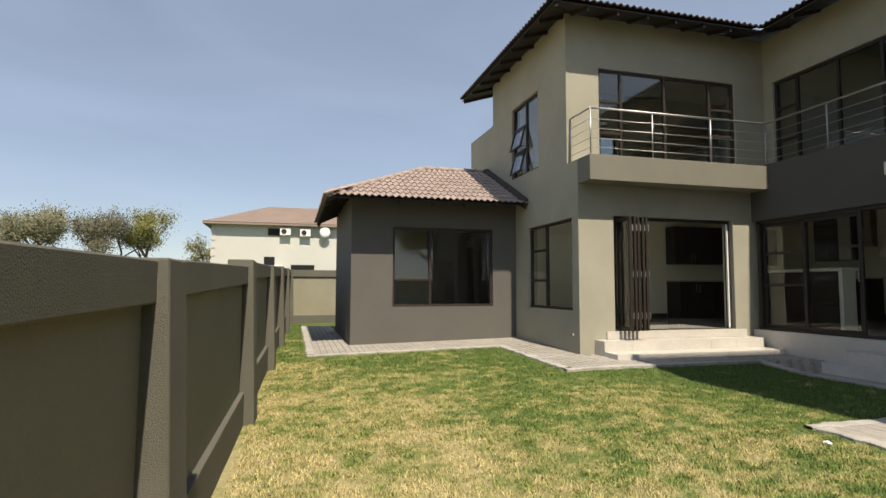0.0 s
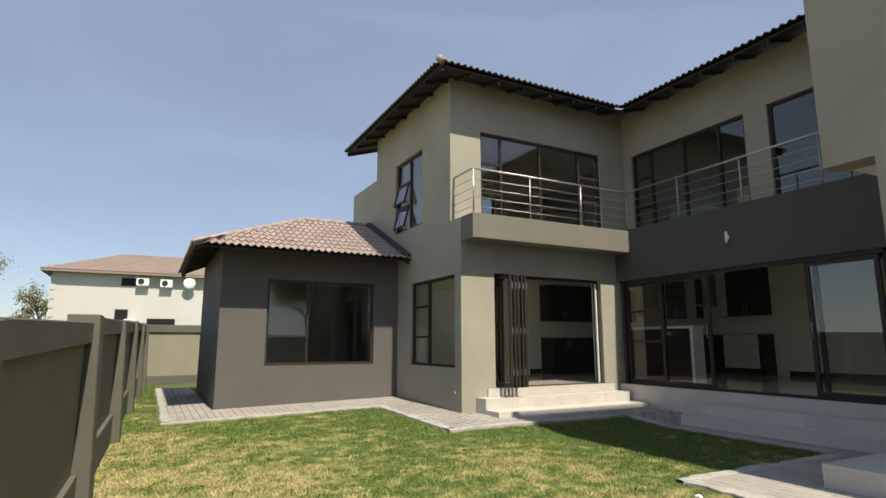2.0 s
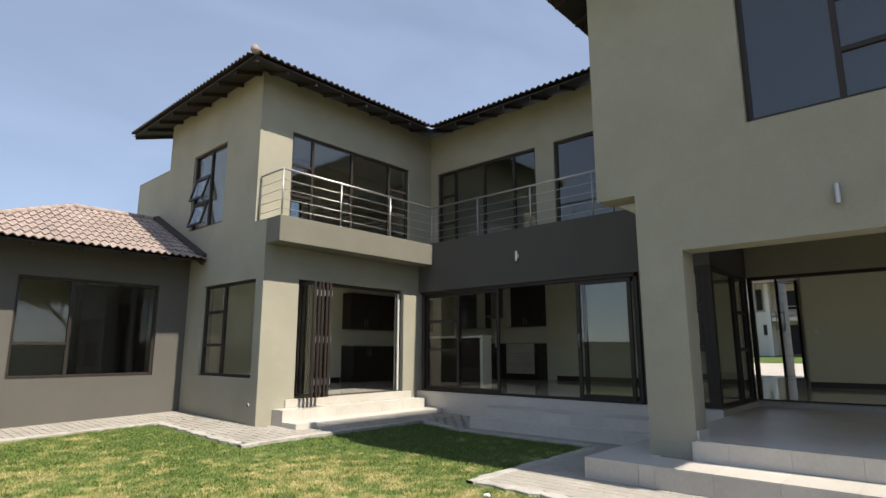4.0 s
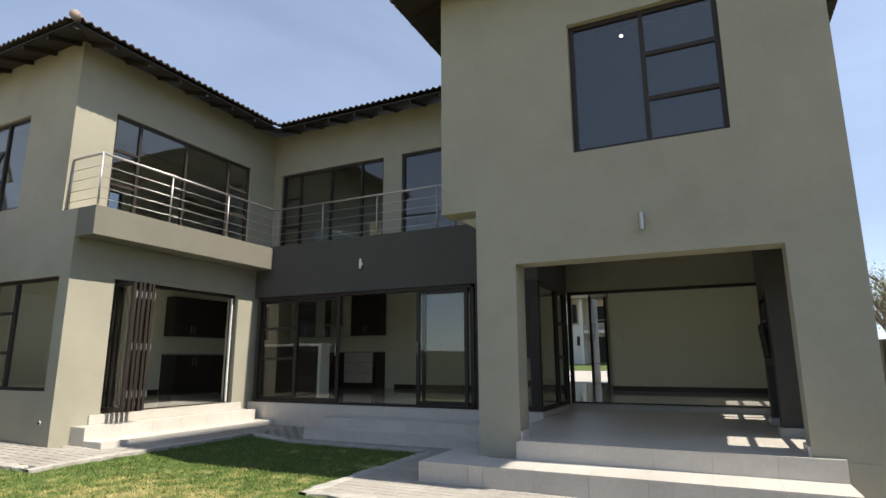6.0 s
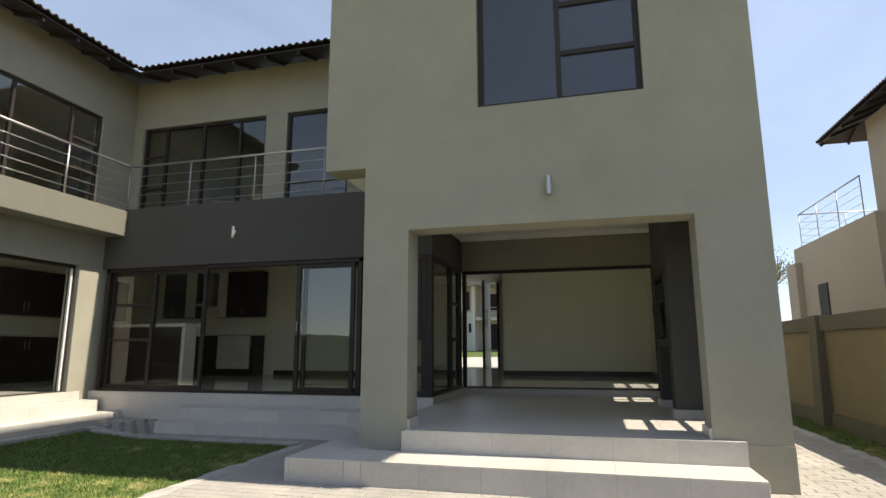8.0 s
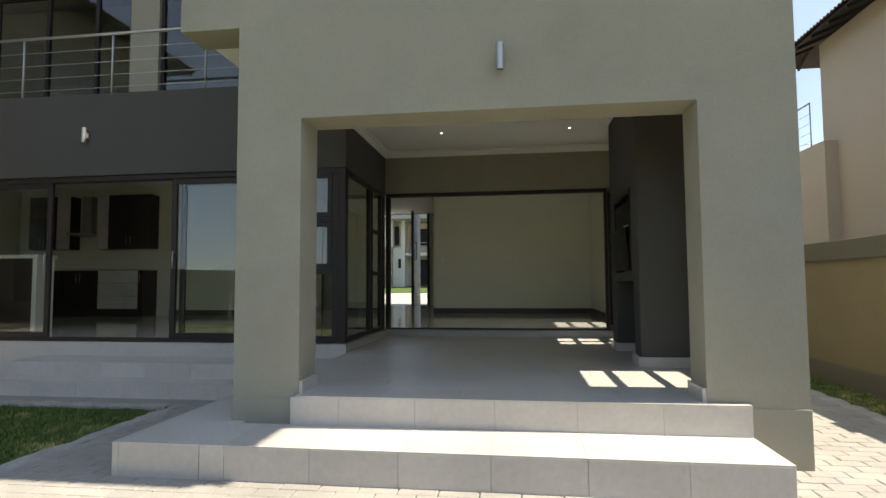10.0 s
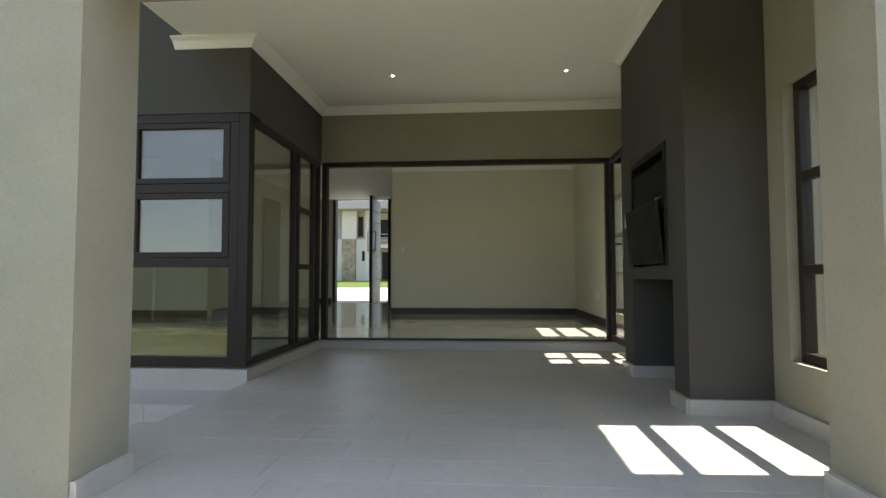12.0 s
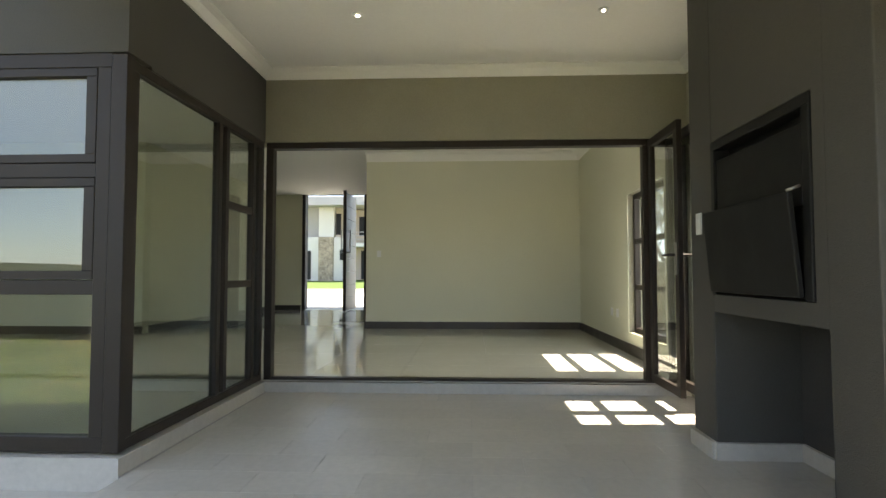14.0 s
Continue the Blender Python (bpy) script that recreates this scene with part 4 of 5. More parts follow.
bulb = thing("pendant_lamp", (8.3, 1.24, 6.25), "lit bulb on a cord in the upstairs room", "pendant lamp")
part("cord", tb((8.3, 1.24, 6.52), (8.3, 1.24, 7.1), 0.006, 6), BLACK, bulb)
bm = bmesh.new()
bmesh.ops.create_uvsphere(bm, u_segments=12, v_segments=8, radius=0.026, matrix=Matrix.Translation((8.3, 1.24, 6.46)))
part("bulb", bm, GLOW, bulb, "glowing bulb", smooth=True)

wall_light(6.85, 1.0, 3.08)
wall_light(9.555, 6.86, 3.43)

# ---- kitchen ----
def cupboard(name, axis, front, depth, a0, a1, z0, z1, material, doors, label, group, handle_top):
    """A cupboard unit against a wall: carcass, door fronts and bar handles. axis: the axis it faces along (towards minus)."""
    mid = (front, (a0 + a1) / 2, z0) if axis == "x" else ((a0 + a1) / 2, front, z0)
    t = thing(name, mid, label, "cupboard", group)
    part("carcass", place_box(axis, front + 0.02, front + depth, a0, a1, z0, z1), ESPRESSO, t)
    w = (a1 - a0) / doors
    for k in range(doors):
        b0, b1 = a0 + k * w + 0.002, a0 + (k + 1) * w - 0.002
        d = part("door", bevelled(place_box(axis, front, front + 0.018, b0, b1, z0 + 0.002, z1 - 0.002), 0.002), material, t)
        h = b1 - 0.05 if k % 2 == 0 else b0 + 0.05
        zz = (z1 - 0.3, z1 - 0.08) if handle_top else (z0 + 0.08, z0 + 0.3)
        pos = ((front - 0.02, h, zz[0]), (front - 0.02, h, zz[1])) if axis == "x" else ((h, front - 0.02, zz[0]), (h, front - 0.02, zz[1]))
        part("handle", tb(*pos, 0.006, 8), STEEL, d, "steel bar handle", smooth=True)
    return t


def drawers(name, front, depth, a0, a1, z0, z1, n, label):
    t = thing(name, (front, (a0 + a1) / 2, z0), label, "drawers", "kitchen base units")
    part("carcass", bx(front + 0.02, front + depth, a0, a1, z0, z1), ESPRESSO, t)
    h = (z1 - z0) / n
    for k in range(n):
        d = part("drawer_front", bevelled(bx(front, front + 0.018, a0 + 0.003, a1 - 0.003, z0 + k * h + 0.003, z0 + (k + 1) * h - 0.003), 0.002), IVORY, t)
        m = (a0 + a1) / 2
        part("handle", tb((front - 0.02, m - 0.12, z0 + (k + 1) * h - 0.08), (front - 0.02, m + 0.12, z0 + (k + 1) * h - 0.08), 0.006, 8), STEEL, d, "steel bar handle", smooth=True)
    return t


KF = 15.05
structure("kitchen_plinth", bx(KF + 0.05, 15.6, 9.95, 13.35, F, 0.76), SKIRT, "dark kitchen plinth", "plinth")
cupboard("base_cupboard", "x", KF, 0.55, 9.95, 10.07, 0.76, 1.70, ESPRESSO, 1, "espresso veneered kitchen base unit", "kitchen base units", True)
drawers("drawer_unit", KF, 0.55, 10.08, 11.15, 0.76, 1.70, 3, "ivory fronted kitchen drawer unit with steel handles")
cupboard("base_cupboard", "x", KF, 0.55, 11.16, 12.2, 0.76, 1.70, ESPRESSO, 2, "espresso veneered kitchen base unit", "kitchen base units", True)
cupboard("base_cupboard", "x", KF, 0.55, 12.21, 13.3, 0.76, 1.70, ESPRESSO, 2, "espresso veneered kitchen base unit", "kitchen base units", True)
wt = tagged(part("worktop", bevelled(bx(KF - 0.02, 15.6, 9.93, 13.9, 1.70, 1.735), 0.004), STONE), "pale stone kitchen worktop", "worktop")
cupboard("wall_cupboard", "x", 15.25, 0.35, 9.94, 11.07, 2.25, 3.6, ESPRESSO, 2, "espresso veneered wall cupboard", "kitchen wall units", False)
cupboard("wall_cupboard", "x", 15.25, 0.35, 11.08, 11.39, 2.25, 3.6, IVORY, 1, "ivory fronted wall cupboard", "kitchen wall units", False)
hood = thing("cooker_hood", (15.3, 11.77, 2.6), "steel cooker hood with chimney", "cooker hood")
part("canopy", bevelled(bx(15.12, 15.6, 11.42, 12.12, 2.6, 2.66)), STEEL, hood)
part("chimney", bevelled(bx(15.35, 15.6, 11.64, 11.90, 2.66, 3.6)), STEEL, hood)
cupboard("wall_cupboard", "x", 15.25, 0.35, 12.15, 12.52, 2.25, 3.6, IVORY, 1, "ivory fronted wall cupboard", "kitchen wall units", False)
cupboard("wall_cupboard", "x", 15.25, 0.35, 12.53, 13.3, 2.25, 3.6, ESPRESSO, 2, "espresso veneered wall cupboard", "kitchen wall units", False)
# cupboards on the end wall, seen through the folding doors
for k in range(3):
    x0 = 10.48 + k * 1.2
    cupboard("base_cupboard", "y", 13.33, 0.57, x0, x0 + 1.19, 0.76, 1.62, ESPRESSO, 2, "espresso veneered base unit on the end wall", "kitchen base units", True)
    cupboard("wall_cupboard", "y", 13.5, 0.4, x0, x0 + 1.19, 2.12, 3.2, ESPRESSO, 2, "espresso veneered wall cupboard on the end wall", "kitchen wall units", False)
tagged(part("worktop", bevelled(bx(10.46, 14.95, 13.31, 13.9, 1.62, 1.66), 0.004), STONE), "pale stone worktop on the end wall", "worktop")
structure("plinth_end", bx(10.48, 14.9, 13.4, 13.9, F, 0.76), SKIRT, "dark kitchen plinth", "plinth")
# breakfast counter
bc = thing("breakfast_counter", (11.6, 10.2, F), "ivory kitchen island with a pale stone top", "kitchen island")
part("body", bevelled(bx(11.1, 11.3, 9.05, 11.3, F, 1.80), 0.004), ESPRESSO, bc)
part("side_panel", bevelled(bx(11.0, 11.36, 8.96, 9.045, F, 1.80), 0.004), IVORY, bc, "ivory end panel")
part("top", bevelled(bx(10.97, 11.4, 8.93, 11.35, 1.802, 1.865), 0.004), IVORY, bc, "pale stone top")

# ---- garden walls ----
def garden_wall(name, axis, at, side, posts, z0s, h, label, panel_mat, frame_mat, bands=None, tops=None, band=0.26, foot=0.22):
    """A plastered wall with recessed panels, top band, plinth and tapered posts standing proud on one side."""
    t = thing(name, (at, posts[0], 0) if axis == "x" else (posts[0], at, 0), label, "garden wall", kind="structure")
    def b(lo, hi, p0, p1, za, zb):
        a0, a1 = sorted((at + side * lo, at + side * hi))
        return place_box(axis, a0, a1, p0, p1, za, zb)
    def course(lo, hi, p0, p1, low, high):
        """A straight course whose foot and top run from the first to the second height."""
        bm = b(lo, hi, p0, p1, 0.0, 1.0)
        for v in bm.verts:
            u = ((v.co.y if axis == "x" else v.co.x) - p0) / (p1 - p0)
            ends = high if v.co.z > 0.5 else low
            v.co.z = ends[0] + (ends[1] - ends[0]) * u
        return bm
    for k, (p0, p1) in enumerate(zip(posts, posts[1:])):
        top = bands[k] if bands else [(z0s[k] + z0s[k + 1]) / 2 + h] * 2
        part("panel", course(-0.2, -0.06, p0, p1, [v - h - 0.5 for v in top], [v - 0.15 for v in top]), panel_mat, t)
        part("top_band", bevelled(course(-0.22, 0.0, p0 + 0.15, p1 - 0.15, [v - band for v in top], top), 0.008), frame_mat, t)
        part("plinth", bevelled(course(-0.2, -0.01, p0 + 0.15, p1 - 0.15, [v - h - 0.5 for v in top], [v - h + foot for v in top]), 0.006), frame_mat, t)
    for k, p in enumerate(posts):
        z = z0s[k]
        bm = bmesh.new()
        vs = []
        for zz, w, out in ((z - 0.5, 0.20, 0.12), (tops[k] if tops else z + h + 0.02, 0.18, 0.05)):
            for lo, s in ((-0.225, -1), (-0.225, 1), (out, 1), (out, -1)):
                a = at + side * lo
                vs.append(bm.verts.new((a, p + s * w, zz) if axis == "x" else (p + s * w, a, zz)))
        for f in ((0, 1, 2, 3), (7, 6, 5, 4), (0, 4, 5, 1), (1, 5, 6, 2), (2, 6, 7, 3), (3, 7, 4, 0)):
            bm.faces.new([vs[i] for i in f])
        bmesh.ops.recalc_face_normals(bm, faces=bm.faces[:])
        bevelled(bm, 0.008)
        part("post", bm, frame_mat, t)
    return t


PY = [-3.05, -0.8, 2.92, 6.77, 10.4, 14.05, 17.8, 21.4]
west = garden_wall("garden_wall_west", "x", -0.77, 1, PY, [gz(-0.5, y) for y in PY], 1.74, "olive plastered garden wall with tapered posts", FENCE_P, FENCE, [(1.44, 1.49), (1.50, 1.55), (1.57, 1.665), (1.735, 1.81), (1.82, 1.90), (1.93, 1.98), (2.01, 2.06)], [1.46, 1.51, 1.56, 1.74, 1.82, 1.94, 2.02, 2.09], 0.2, 0.34)
west.rotation_euler.z = -radians(1.66)
PX = [-0.5, 3.4, 7.3, 11.2]
garden_wall("garden_wall_north", "y", 22.0, -1, PX, [0.15] * 4, 1.95, "plastered garden wall with pale recessed panels", PANEL, FENCE)
PX = [-8.0, -4.0, 0.0, 4.0, 8.2, 12.4, 16.6, 20.8]
garden_wall("garden_wall_south", "y", -3.3, 1, PX, [0.0] * 8, 1.88, "plastered garden wall with ochre recessed panels", OCHRE, FENCE)
garden_wall("garden_wall_behind", "x", -8.2, 1, [-3.3, 1.0, 5.0, 9.0], [-0.2] * 4, 1.74, "plastered garden wall with recessed panels", PANEL, FENCE)

# ---- annex room ----
wd = thing("wardrobe", (4.6, 15.0, 0.55), "dark built-in wardrobe with plain doors", "wardrobe")
part("body", bx(3.9, 5.35, 15.0, 15.6, 0.55, 3.0), ESPRESSO, wd)
for k in range(3):
    part("door", bevelled(bx(3.9 + k * 0.484, 4.38 + k * 0.484, 14.975, 14.995, 0.6, 2.98), 0.003), ESPRESSO, wd)

# ---- neighbours ----
def house_window(h, axis, at, a0, a1, z0, z1):
    w = part("window", place_box(axis, at - 0.06, at - 0.02, a0, a1, z0, z1), ALU, h)
    p = part("pane", place_box(axis, at - 0.075, at - 0.066, a0 + 0.06, a1 - 0.06, z0 + 0.06, z1 - 0.06), BLACK, w)
    return w


def hip_roof(parent, x0, x1, y0, y1, z, rise, inset, material):
    bm = bmesh.new()
    b = [bm.verts.new(p) for p in ((x0, y0, z), (x1, y0, z), (x1, y1, z), (x0, y1, z))]
    e = [bm.verts.new(p) for p in ((x0, y0, z - 0.18), (x1, y0, z - 0.18), (x1, y1, z - 0.18), (x0, y1, z - 0.18))]
    ym = (y0 + y1) / 2
    r0, r1 = bm.verts.new((x0 + inset, ym, z + rise)), bm.verts.new((x1 - inset, ym, z + rise))
    bm.faces.new((b[0], b[1], r1, r0))
    bm.faces.new((b[2], b[3], r0, r1))
    bm.faces.new((b[1], b[2], r1))
    bm.faces.new((b[3], b[0], r0))
    for k in range(4):
        bm.faces.new((e[k], e[(k + 1) % 4], b[(k + 1) % 4], b[k]))
    bm.faces.new(e[::-1])
    part("roof", bm, material, parent, "brown tiled hipped roof")
    n = 14
    for k in range(n):
        t = k / n
        d = (y1 - y0) / 2
        bm = bx(x0 + inset * t, x1 - inset * t, y0 + d * t - 0.02, y0 + d * t + 0.1, z + rise * t - 0.01, z + rise * t + 0.05)
        part("tile_course", bm, material, parent)


nh = thing("neighbour_house", (0, 45, 0), "cream two-storey house with a brown hipped roof", "house")
part("wall", bx(-6.0, 9.0, 45, 55, -0.5, 6.25), HOUSE_W, nh)
hip_roof(nh, -6.6, 9.6, 44.4, 55.6, 6.38, 2.0, 4.6, RBROWN)
house_window(nh, "y", 45, -1.95, -1.0, 5.45, 6.0)
house_window(nh, "y", 45, -2.2, -1.4, 2.6, 3.8)
house_window(nh, "y", 45, -0.2, 1.6, 1.5, 3.2)
house_window(nh, "y", 45, 3.4, 4.6, 5.2, 6.0)
for k in range(6):
    part("quoin", bx(-6.06, -5.75, 44.95, 45.2, 2.6 + k * 0.6, 2.98 + k * 0.6), HOUSE_W, nh)
for x, z in ((-0.65, 5.75), (0.85, 5.7), (-1.2, 2.85)):
    ac = thing("air_conditioner", (x, 44.6, z), "white outdoor air-conditioning unit on a wall", "air conditioner", "air conditioners on the cream house")
    part("case", bevelled(bx(x - 0.4, x + 0.4, 44.55, 44.9, z - 0.28, z + 0.28), 0.02), PLASTIC, ac)
    part("fan_grille", tb((x - 0.1, 44.53, z), (x - 0.1, 44.56, z), 0.2, 20), ALU, ac, "dark fan grille")
    part("bracket", bx(x - 0.3, x + 0.3, 44.7, 45.0, z - 0.33, z - 0.28), PLASTIC, ac)
dish = thing("satellite_dish", (2.35, 44.6, 5.6), "white satellite dish on a wall bracket", "satellite dish")
bm = bmesh.new()
bmesh.ops.create_uvsphere(bm, u_segments=16, v_segments=8, radius=0.42)
for v in bm.verts:
    v.co.y = v.co.y * 0.25
bmesh.ops.translate(bm, verts=bm.verts, vec=(2.35, 44.5, 5.75))
part("reflector", bm, PLASTIC, dish, smooth=True)
part("arm", tb((2.35, 44.5, 5.6), (2.2, 44.95, 4.7), 0.03), STEEL, dish)

rh = thing("beige_house", (20, -9, 0), "beige house with a roof terrace behind the garden wall", "house")
part("wall", bx(17.0, 23.0, -14, -6.5, 0, 4.75), HOUSE_B, rh)
part("buttress", bx(22.4, 23.3, -7.1, -6.3, 0, 4.2), HOUSE_B, rh)
part("upper_wall", bx(12.0, 18.2, -14, -7.1, 4.75, 7.6), HOUSE_B, rh)
part("lower_wall", bx(10.0, 17.0, -14, -6.8, 0, 4.75), HOUSE_B, rh)
house_window(rh, "y", -6.44, 20.4, 21.1, 2.2, 3.3)
roof_slope(rh, (19.3, -6.3), (11.0, -6.3), 4.0, 0.4, 7.4, 1.0, 0.0, 1, tile_dark, RDARK)
roof_slope(rh, (19.3, -15.0), (19.3, -6.3), 4.0, 0.4, 7.4, 0.0, 1.0, 1, tile_dark, RDARK)
railing("terrace_railing", [(17.9, -6.65), (22.6, -6.65), (22.6, -9.5)], 4.75, 1.2, "steel terrace railing with thin horizontal rails")

sh = thing("street_house", (46, 9, 0.9), "pale modern house with stone cladding across the street", "house")
part("wall", bx(45, 52, 11.59, 24, 0.6, 4.17), HOUSE_W, sh, "white lower wall")
part("wall", bx(45, 52, 9.57, 10.56, 0.6, 4.17), HOUSE_W, sh, "white lower wall")
part("wall", bx(46.2, 52, 2, 9.57, 0.6, 6.2), HOUSE_B, sh, "beige recessed wall")
part("stone_panel", bx(44.8, 46, 10.56, 11.585, 0.6, 4.15), CLAD, sh, "rough stone cladding")
rnd_stone = random.Random(17)
z = 1.05
while z < 4.08:
    h = rnd_stone.uniform(0.07, 0.16)
    y = 10.58
    while y < 11.5:
        w = min(rnd_stone.uniform(0.14, 0.38), 11.57 - y)
        part("stone", bx(44.8 - rnd_stone.uniform(0.015, 0.07), 44.798, y, y + w - 0.015, z, z + h - 0.015), CLAD, sh)
        y += w
    z += h
part("upper_wall", bx(45.3, 52, 11.6, 24, 4.17, 6.25), HOUSE_G, sh, "grey upper wall")
part("upper_wall", bx(44.9, 52, 10.53, 11.6, 4.17, 6.25), HOUSE_W, sh, "white upper wall")
part("upper_wall", bx(45.4, 52, 9.57, 10.53, 4.17, 6.25), HOUSE_B, sh, "beige upper wall")
part("column", bx(44.8, 45.1, 9.57, 9.84, 0.6, 6.25), HOUSE_W, sh)
part("roof_edge", bx(43.6, 53, 1, 25, 6.25, 6.8), HOUSE_G, sh, "grey fascia")
part("roof_deck", bx(43.9, 53, 1, 25, 6.8, 6.88), HOUSE_W, sh)
part("balcony_band", bx(44.8, 46.2, 2, 9.5, 3.5, 3.75), HOUSE_W, sh)
for z in (4.0, 4.25, 4.5):
    part("balcony_rail", tb((44.85, 2, z), (44.85, 9.5, z), 0.025, 6), STEEL, sh)
house_window(sh, "x", 45.0, 12.15, 13.6, 1.2, 3.22)
house_window(sh, "x", 45.4, 10.12, 10.5, 4.35, 5.85)
house_window(sh, "x", 45.0, 9.9, 10.12, 2.55, 3.27)
house_window(sh, "x", 46.2, 7.9, 8.85, 1.2, 3.25)
house_window(sh, "x", 46.2, 7.4, 9.0, 4.3, 5.7)


def slope_sheet(name, x0, x1, y0, y1, z0, z1, material, label, category):
    """A paved or planted sheet that rises evenly from x0 to x1."""
    bm = bx(x0, x1, y0, y1, -0.3, 1.0)
    for v in bm.verts:
        if v.co.z > 0.5:
            v.co.z = z0 if v.co.x < (x0 + x1) / 2 else z1
    return structure(name, bm, material, label, category)


slope_sheet("street_paving", 25.5, 38.0, -20, 40, 0.42, 0.74, STREET, "pale street paving in front of the house", "pavement")
slope_sheet("street_verge", 38.0, 54.0, -20, 40, 0.76, 1.55, LAWN, "green grass verge across the street", "grass")
structure("entrance_landing", bx(22.2, 25.5, 2.0, 8.0, -0.1, F - 0.02), STREET, "pale paved entrance landing", "pavement")

# added slab out of view; it keeps the sun off the open door leaf
structure("entrance_shade_slab", bevelled(bx(22.2, 24.0, -1.0, 8.0, 4.32, 4.55), 0.01), HOUSE_G, "unseen grey slab added over the entrance to shade the door leaf", "porch roof")

vent = thing("wall_vent", (5.39, 10.05, 0.5), "small round plastic wall vent", "wall vent")
part("ring", tb((5.375, 10.05, 0.5), (5.4, 10.05, 0.5), 0.035, 16), GROUT, vent)
part("grille", tb((5.372, 10.05, 0.5), (5.376, 10.05, 0.5), 0.025, 12), ALU, vent)
bm = bmesh.new()
bmesh.ops.create_icosphere(bm, subdivisions=2, radius=0.035)
for v in bm.verts:
    v.co = v.co * (1 + 0.35 * noise.noise(v.co * 40))
    v.co.z *= 0.6
bmesh.ops.translate(bm, verts=bm.verts, vec=(4.75, 4.05, gz(4.75, 4.05) + 0.02))
tagged(part("pebble", bm, PLASTIC), "small white pebble lying on the lawn", "pebble")

# ---- trees ----
def tree(x, y, z0, h, spread, seed, leaf_mat, leaves, leaf_size, label, bare=0.0):
    rnd = random.Random(seed)
    t = thing("tree", (x, y, z0), label, "tree", "trees beyond the garden walls")
    wood = bmesh.new()
    tips = []
    def grow(p, d, length, r, depth):
        q = p + d * length
        tube(wood, p, q, r, 6, r * 0.65)
        if depth == 0:
            tips.append((p, q))
            return
        for _ in range(rnd.choice((3, 3, 4))):
            nd = (d + Vector((rnd.uniform(-1, 1), rnd.uniform(-1, 1), rnd.uniform(-0.25, 0.6))) * spread).normalized()
            grow(q if rnd.random() < 0.7 else p.lerp(q, 0.7), nd, length * rnd.uniform(0.6, 0.85), r * 0.6, depth - 1)
    grow(Vector((x, y, z0)), Vector((0, 0, 1)), h * 0.3, h * 0.022, 4)
    part("trunk", wood, BARK, t)
    verts, faces = [], []
    per = max(1, leaves // max(1, len(tips)))
    for p, q in tips:
        for _ in range(per):
            c = p.lerp(q, rnd.uniform(0.1, 1.25)) + Vector([rnd.gauss(0, h * 0.034) for _ in range(3)])
            a = Vector([rnd.uniform(-1, 1) for _ in range(3)]).normalized() * leaf_size
            b = a.orthogonal().normalized() * leaf_size * 0.4
            k = len(verts)
            verts.extend([c - a, c + b, c + a, c - b])
            faces.append((k, k + 1, k + 2, k + 3))
    me = bpy.data.meshes.new("crown")
    me.from_pydata([tuple(v) for v in verts], [], faces)
    me.materials.append(leaf_mat)
    cr = new("crown", me)
    cr.parent = t
    cr.matrix_parent_inverse = t.matrix_world.inverted()
    return t


tree(-15.4, 40, 0, 6.9, 0.85, 3, LEAF, 16000, 0.075, "bushy tree with dry olive leaves")
tree(-11.4, 40, 0, 7.3, 0.75, 5, LEAF, 9000, 0.07, "bushy tree, sparsely leaved with dry twigs")
tree(-9.2, 41, 0, 6.9, 0.75, 8, LEAF2, 9000, 0.07, "bushy tree with young yellow-green leaves")
tree(-6.9, 52, 0, 6.0, 0.8, 12, LEAF2, 2000, 0.1, "small tree with green leaves")
tree(27.5, -6.2, 0, 6.0, 0.6, 21, LEAF2, 2600, 0.05, "nearly bare spring tree with a few leaves")
tree(31, -7.0, 0, 5.6, 0.65, 22, LEAF, 2000, 0.05, "nearly bare spring tree with a few leaves")
tree(-26, 6.0, 0, 6.5, 0.8, 31, LEAF2, 3500, 0.1, "leafy tree behind the garden")
tree(-27, 12.0, 0, 6.0, 0.8, 32, LEAF2, 3500, 0.1, "leafy tree behind the garden")
tree(-24, 0.5, 0, 5.5, 0.8, 33, LEAF2, 3500, 0.1, "leafy tree behind the garden")
tree(6.0, -10.0, 0, 7.0, 0.8, 41, LEAF, 5000, 0.12, "leafy tree beyond the south garden wall")
tree(9.5, -11.0, 0, 7.5, 0.8, 42, LEAF, 5000, 0.12, "leafy tree beyond the south garden wall")
tree(2.5, -10.5, 0, 6.5, 0.8, 43, LEAF2, 5000, 0.12, "leafy tree beyond the south garden wall")

# ---- pieces of floors and pavements ----
tiles_on_top(pf, 6.78, 7.23, -0.45, 2.62, P, 0.45, 0.6, 0.0)
tiles_on_top(pf, 6.78, 6.845, -0.73, -0.45, P, 0.3, 0.6, 0.0)
tiles_on_top(pf, 7.23, 11.73, -0.88, 3.05, P, 0.3, 0.6, 0.5, oy=0.1)
tiles_on_face(pf, "x", 6.792, -1, -0.73, 2.66, G, P - 0.012)
tiles_on_face(pf, "y", 3.038, 1, 7.22, 9.52, G, P - 0.012)
fl = thing("living_floor", (14, 2, F), "glossy cream porcelain floor tiles", "floor", kind="structure")
tiles_on_top(fl, 9.8, 11.96, 3.26, 6.6, F, 0.9, 0.9, 0.0, GLOSS, gap=0.002, th=0.006)
tiles_on_top(fl, 11.74, 22.0, -0.88, 6.6, F, 0.9, 0.9, 0.0, GLOSS, gap=0.002, th=0.006)
tiles_on_top(fl, 9.8, 15.6, 6.6, 13.9, F, 0.9, 0.9, 0.0, GLOSS, gap=0.002, th=0.006)
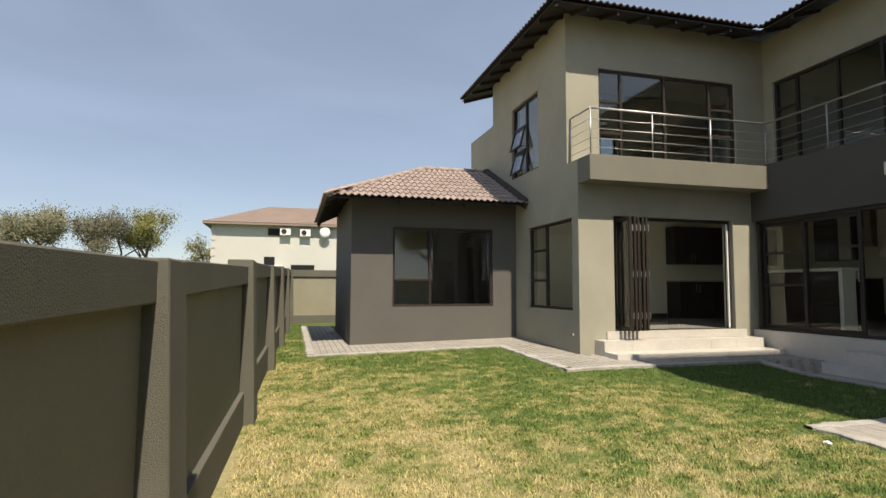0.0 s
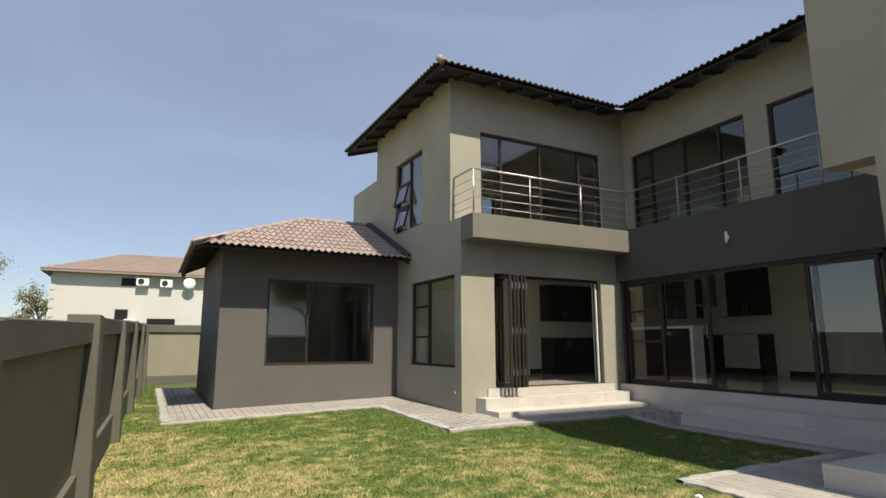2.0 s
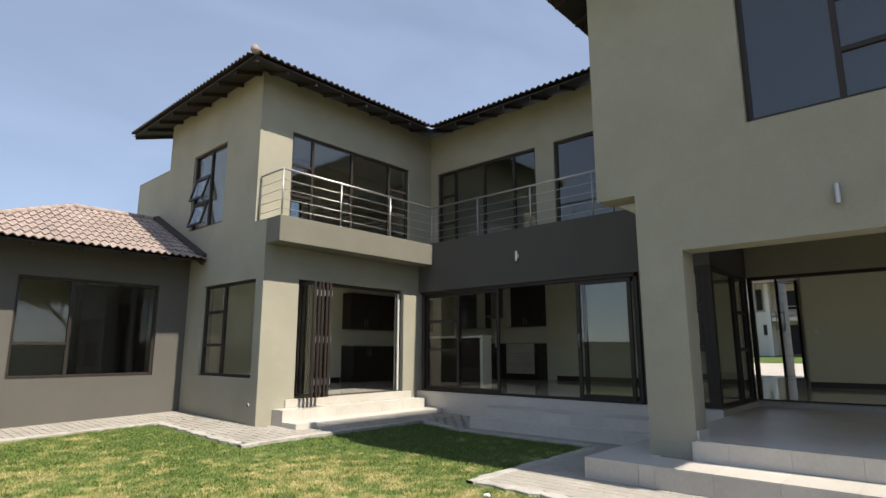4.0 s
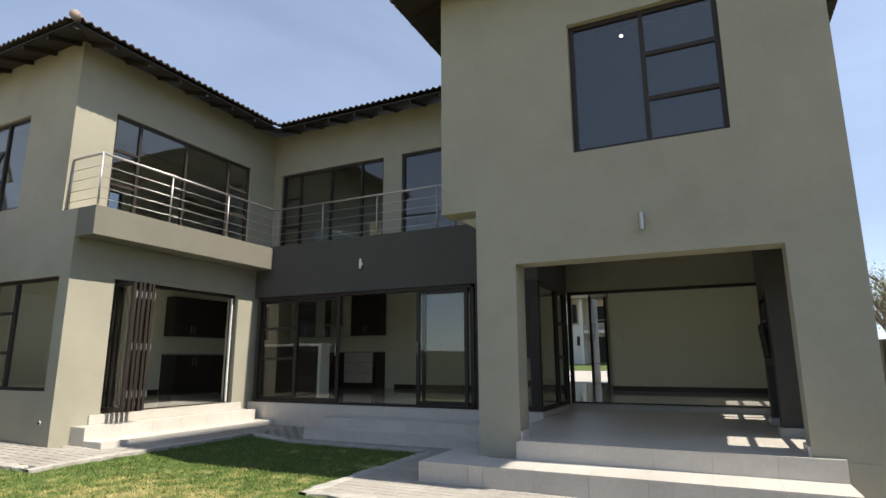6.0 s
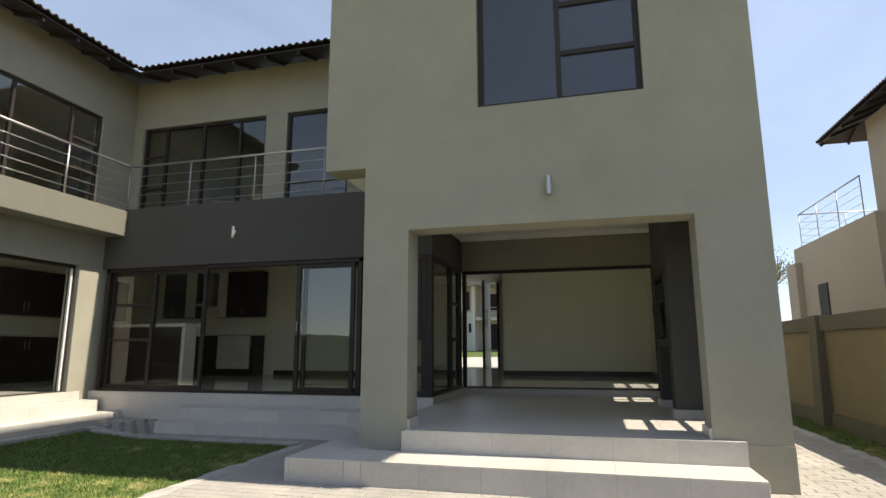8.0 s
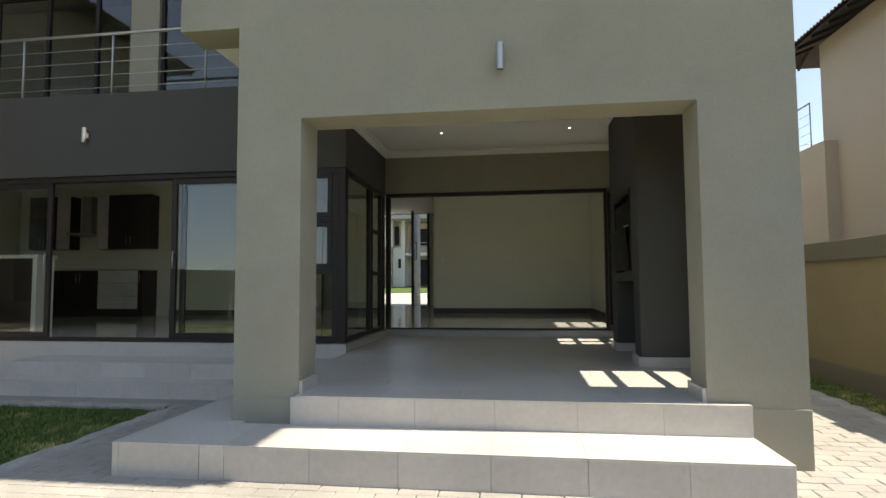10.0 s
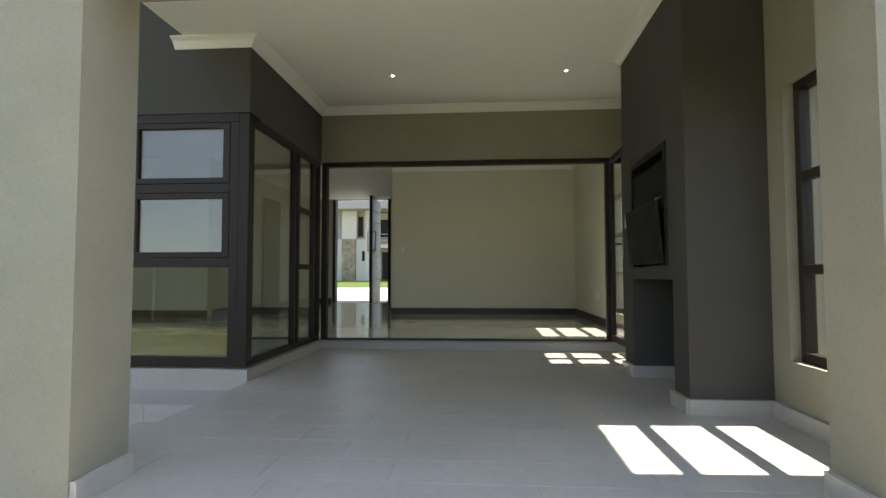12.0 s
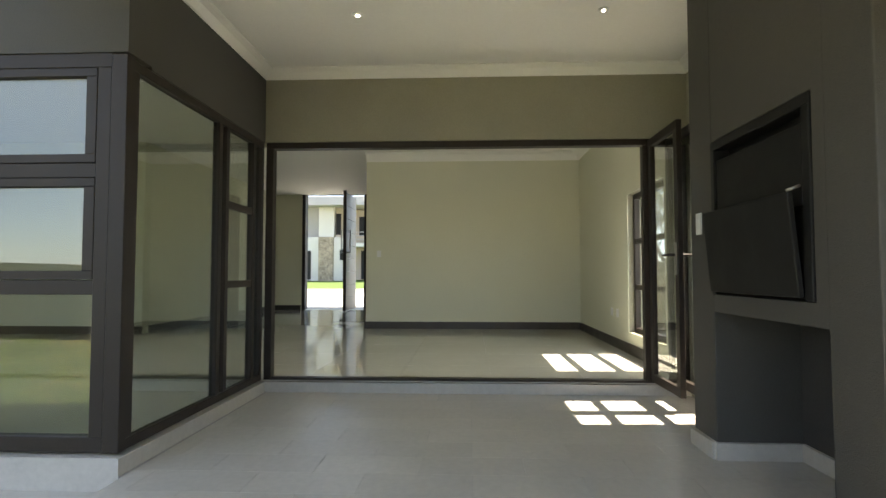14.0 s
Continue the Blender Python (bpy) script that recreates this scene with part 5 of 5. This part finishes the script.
tiles_on_top(fl, 5.72, 9.8, 9.86, 13.9, F, 0.9, 0.9, 0.0, GLOSS, gap=0.002, th=0.006)


def paving():
    t = thing("paving", (6, 4, 0), "tan interlocking concrete paving with pale cement edging", "pavement", kind="structure")
    areas = [(5.3, 9.6, -2.5, 4.52), (9.6, 22, -2.5, -1.14), (8.37, 9.6, 4.52, 8.5), (4.55, 9.6, 8.5, 9.78), (4.55, 5.4, 9.78, 11.7), (0.46, 5.4, 11.7, 13.0), (0.46, 1.29, 13.0, 20.0)]
    bed = bmesh.new()
    for x0, x1, y0, y1 in areas:
        n = 40
        for k in range(n):
            ya, yb = y0 + (y1 - y0) * k / n, y0 + (y1 - y0) * (k + 1) / n
            q = [(x0, ya), (x1, ya), (x1, yb), (x0, yb)]
            bed.faces.new([bed.verts.new((x, y, gz(min(x, 8.9), y) + 0.002)) for x, y in q])
    part("sand_bed", bed, SAND, t)
    L, W = 0.26, 0.13
    me = mesh_of("paver", bevelled(bx(-L / 2 + 0.003, L / 2 - 0.003, -W / 2 + 0.003, W / 2 - 0.003, -0.03, 0.0), 0.004), PAVER)
    verts, faces = [], []
    single = 0
    rnd = random.Random(9)
    for x0, x1, y0, y1 in areas:
        j = 0
        x = x0 + W / 2
        while x < x1:
            y = y0 + (0 if j % 2 else L / 2)
            while y < y1:
                z = gz(min(x, 8.9), y) + 0.018 + rnd.uniform(-0.0015, 0.0015)
                if 5.25 < x < 6.7 and 0.6 < y < 3.0 and single < 290:
                    ob = new("paver", me)
                    ob.parent = t
                    ob.matrix_parent_inverse = t.matrix_world.inverted()
                    ob.matrix_basis = Matrix.Translation((x, y, z)) @ Matrix.Rotation(radians(90), 4, "Z")
                    single += 1
                else:
                    k = len(verts)
                    a, b = W / 2 - 0.003, L / 2 - 0.003
                    tilt = rnd.uniform(-0.001, 0.001)
                    for dz, s in ((-0.02, 1.0), (-0.004, 1.0), (0.0, 0.94)):
                        verts.extend([(x - a * s, y - b * s, z + dz - tilt), (x + a * s, y - b * s, z + dz + tilt), (x + a * s, y + b * s, z + dz + tilt), (x - a * s, y + b * s, z + dz - tilt)])
                    for r in (0, 4):
                        for i in range(4):
                            i2 = (i + 1) % 4
                            faces.append((k + r + i, k + r + i2, k + r + 4 + i2, k + r + 4 + i))
                    faces.append((k + 8, k + 9, k + 10, k + 11))
                y += L
            x += W
            j += 1
    m2 = bpy.data.meshes.new("pavers")
    m2.from_pydata(verts, [], faces)
    m2.materials.append(PAVER)
    rest = new("pavers", m2)
    rest.parent = t
    rest.matrix_parent_inverse = t.matrix_world.inverted()
    tagged(rest, kind="stuff")
    # cement edging along the lawn
    edges = [((5.22, -2.47), (5.22, 4.49)), ((5.13, 4.59), (8.38, 4.59)), ((8.30, 4.69), (8.30, 8.33)), ((4.385, 8.43), (8.385, 8.43)), ((4.47, 8.53), (4.47, 11.53)), ((0.295, 11.63), (4.555, 11.63)), ((0.38, 11.73), (0.38, 20.0)), ((5.13, -2.57), (22, -2.57))]
    for (xa, ya), (xb, yb) in edges:
        bm = bmesh.new()
        n = max(2, int(math.hypot(xb - xa, yb - ya) / 0.1))
        d = Vector((xb - xa, yb - ya)).normalized()
        s = Vector((-d.y, d.x))
        rows = []
        for k in range(n + 1):
            x, y = xa + (xb - xa) * k / n, ya + (yb - ya) * k / n
            w = 0.08 + rnd.uniform(-0.035, 0.035)
            z = gz(min(x, 8.9), y)
            rows.append([bm.verts.new((x + s.x * u, y + s.y * u, z + v)) for u, v in ((-w, -0.1), (-w, 0.016), (-w + 0.02, 0.024), (w - 0.02, 0.024), (w, 0.016), (w, -0.1))])
        for a, b in zip(rows, rows[1:]):
            for i in range(5):
                bm.faces.new((a[i], b[i], b[i + 1], a[i + 1]))
        bmesh.ops.recalc_face_normals(bm, faces=bm.faces[:])
        part("edging", bm, KERB, t, "pale cement edging strip")


paving()
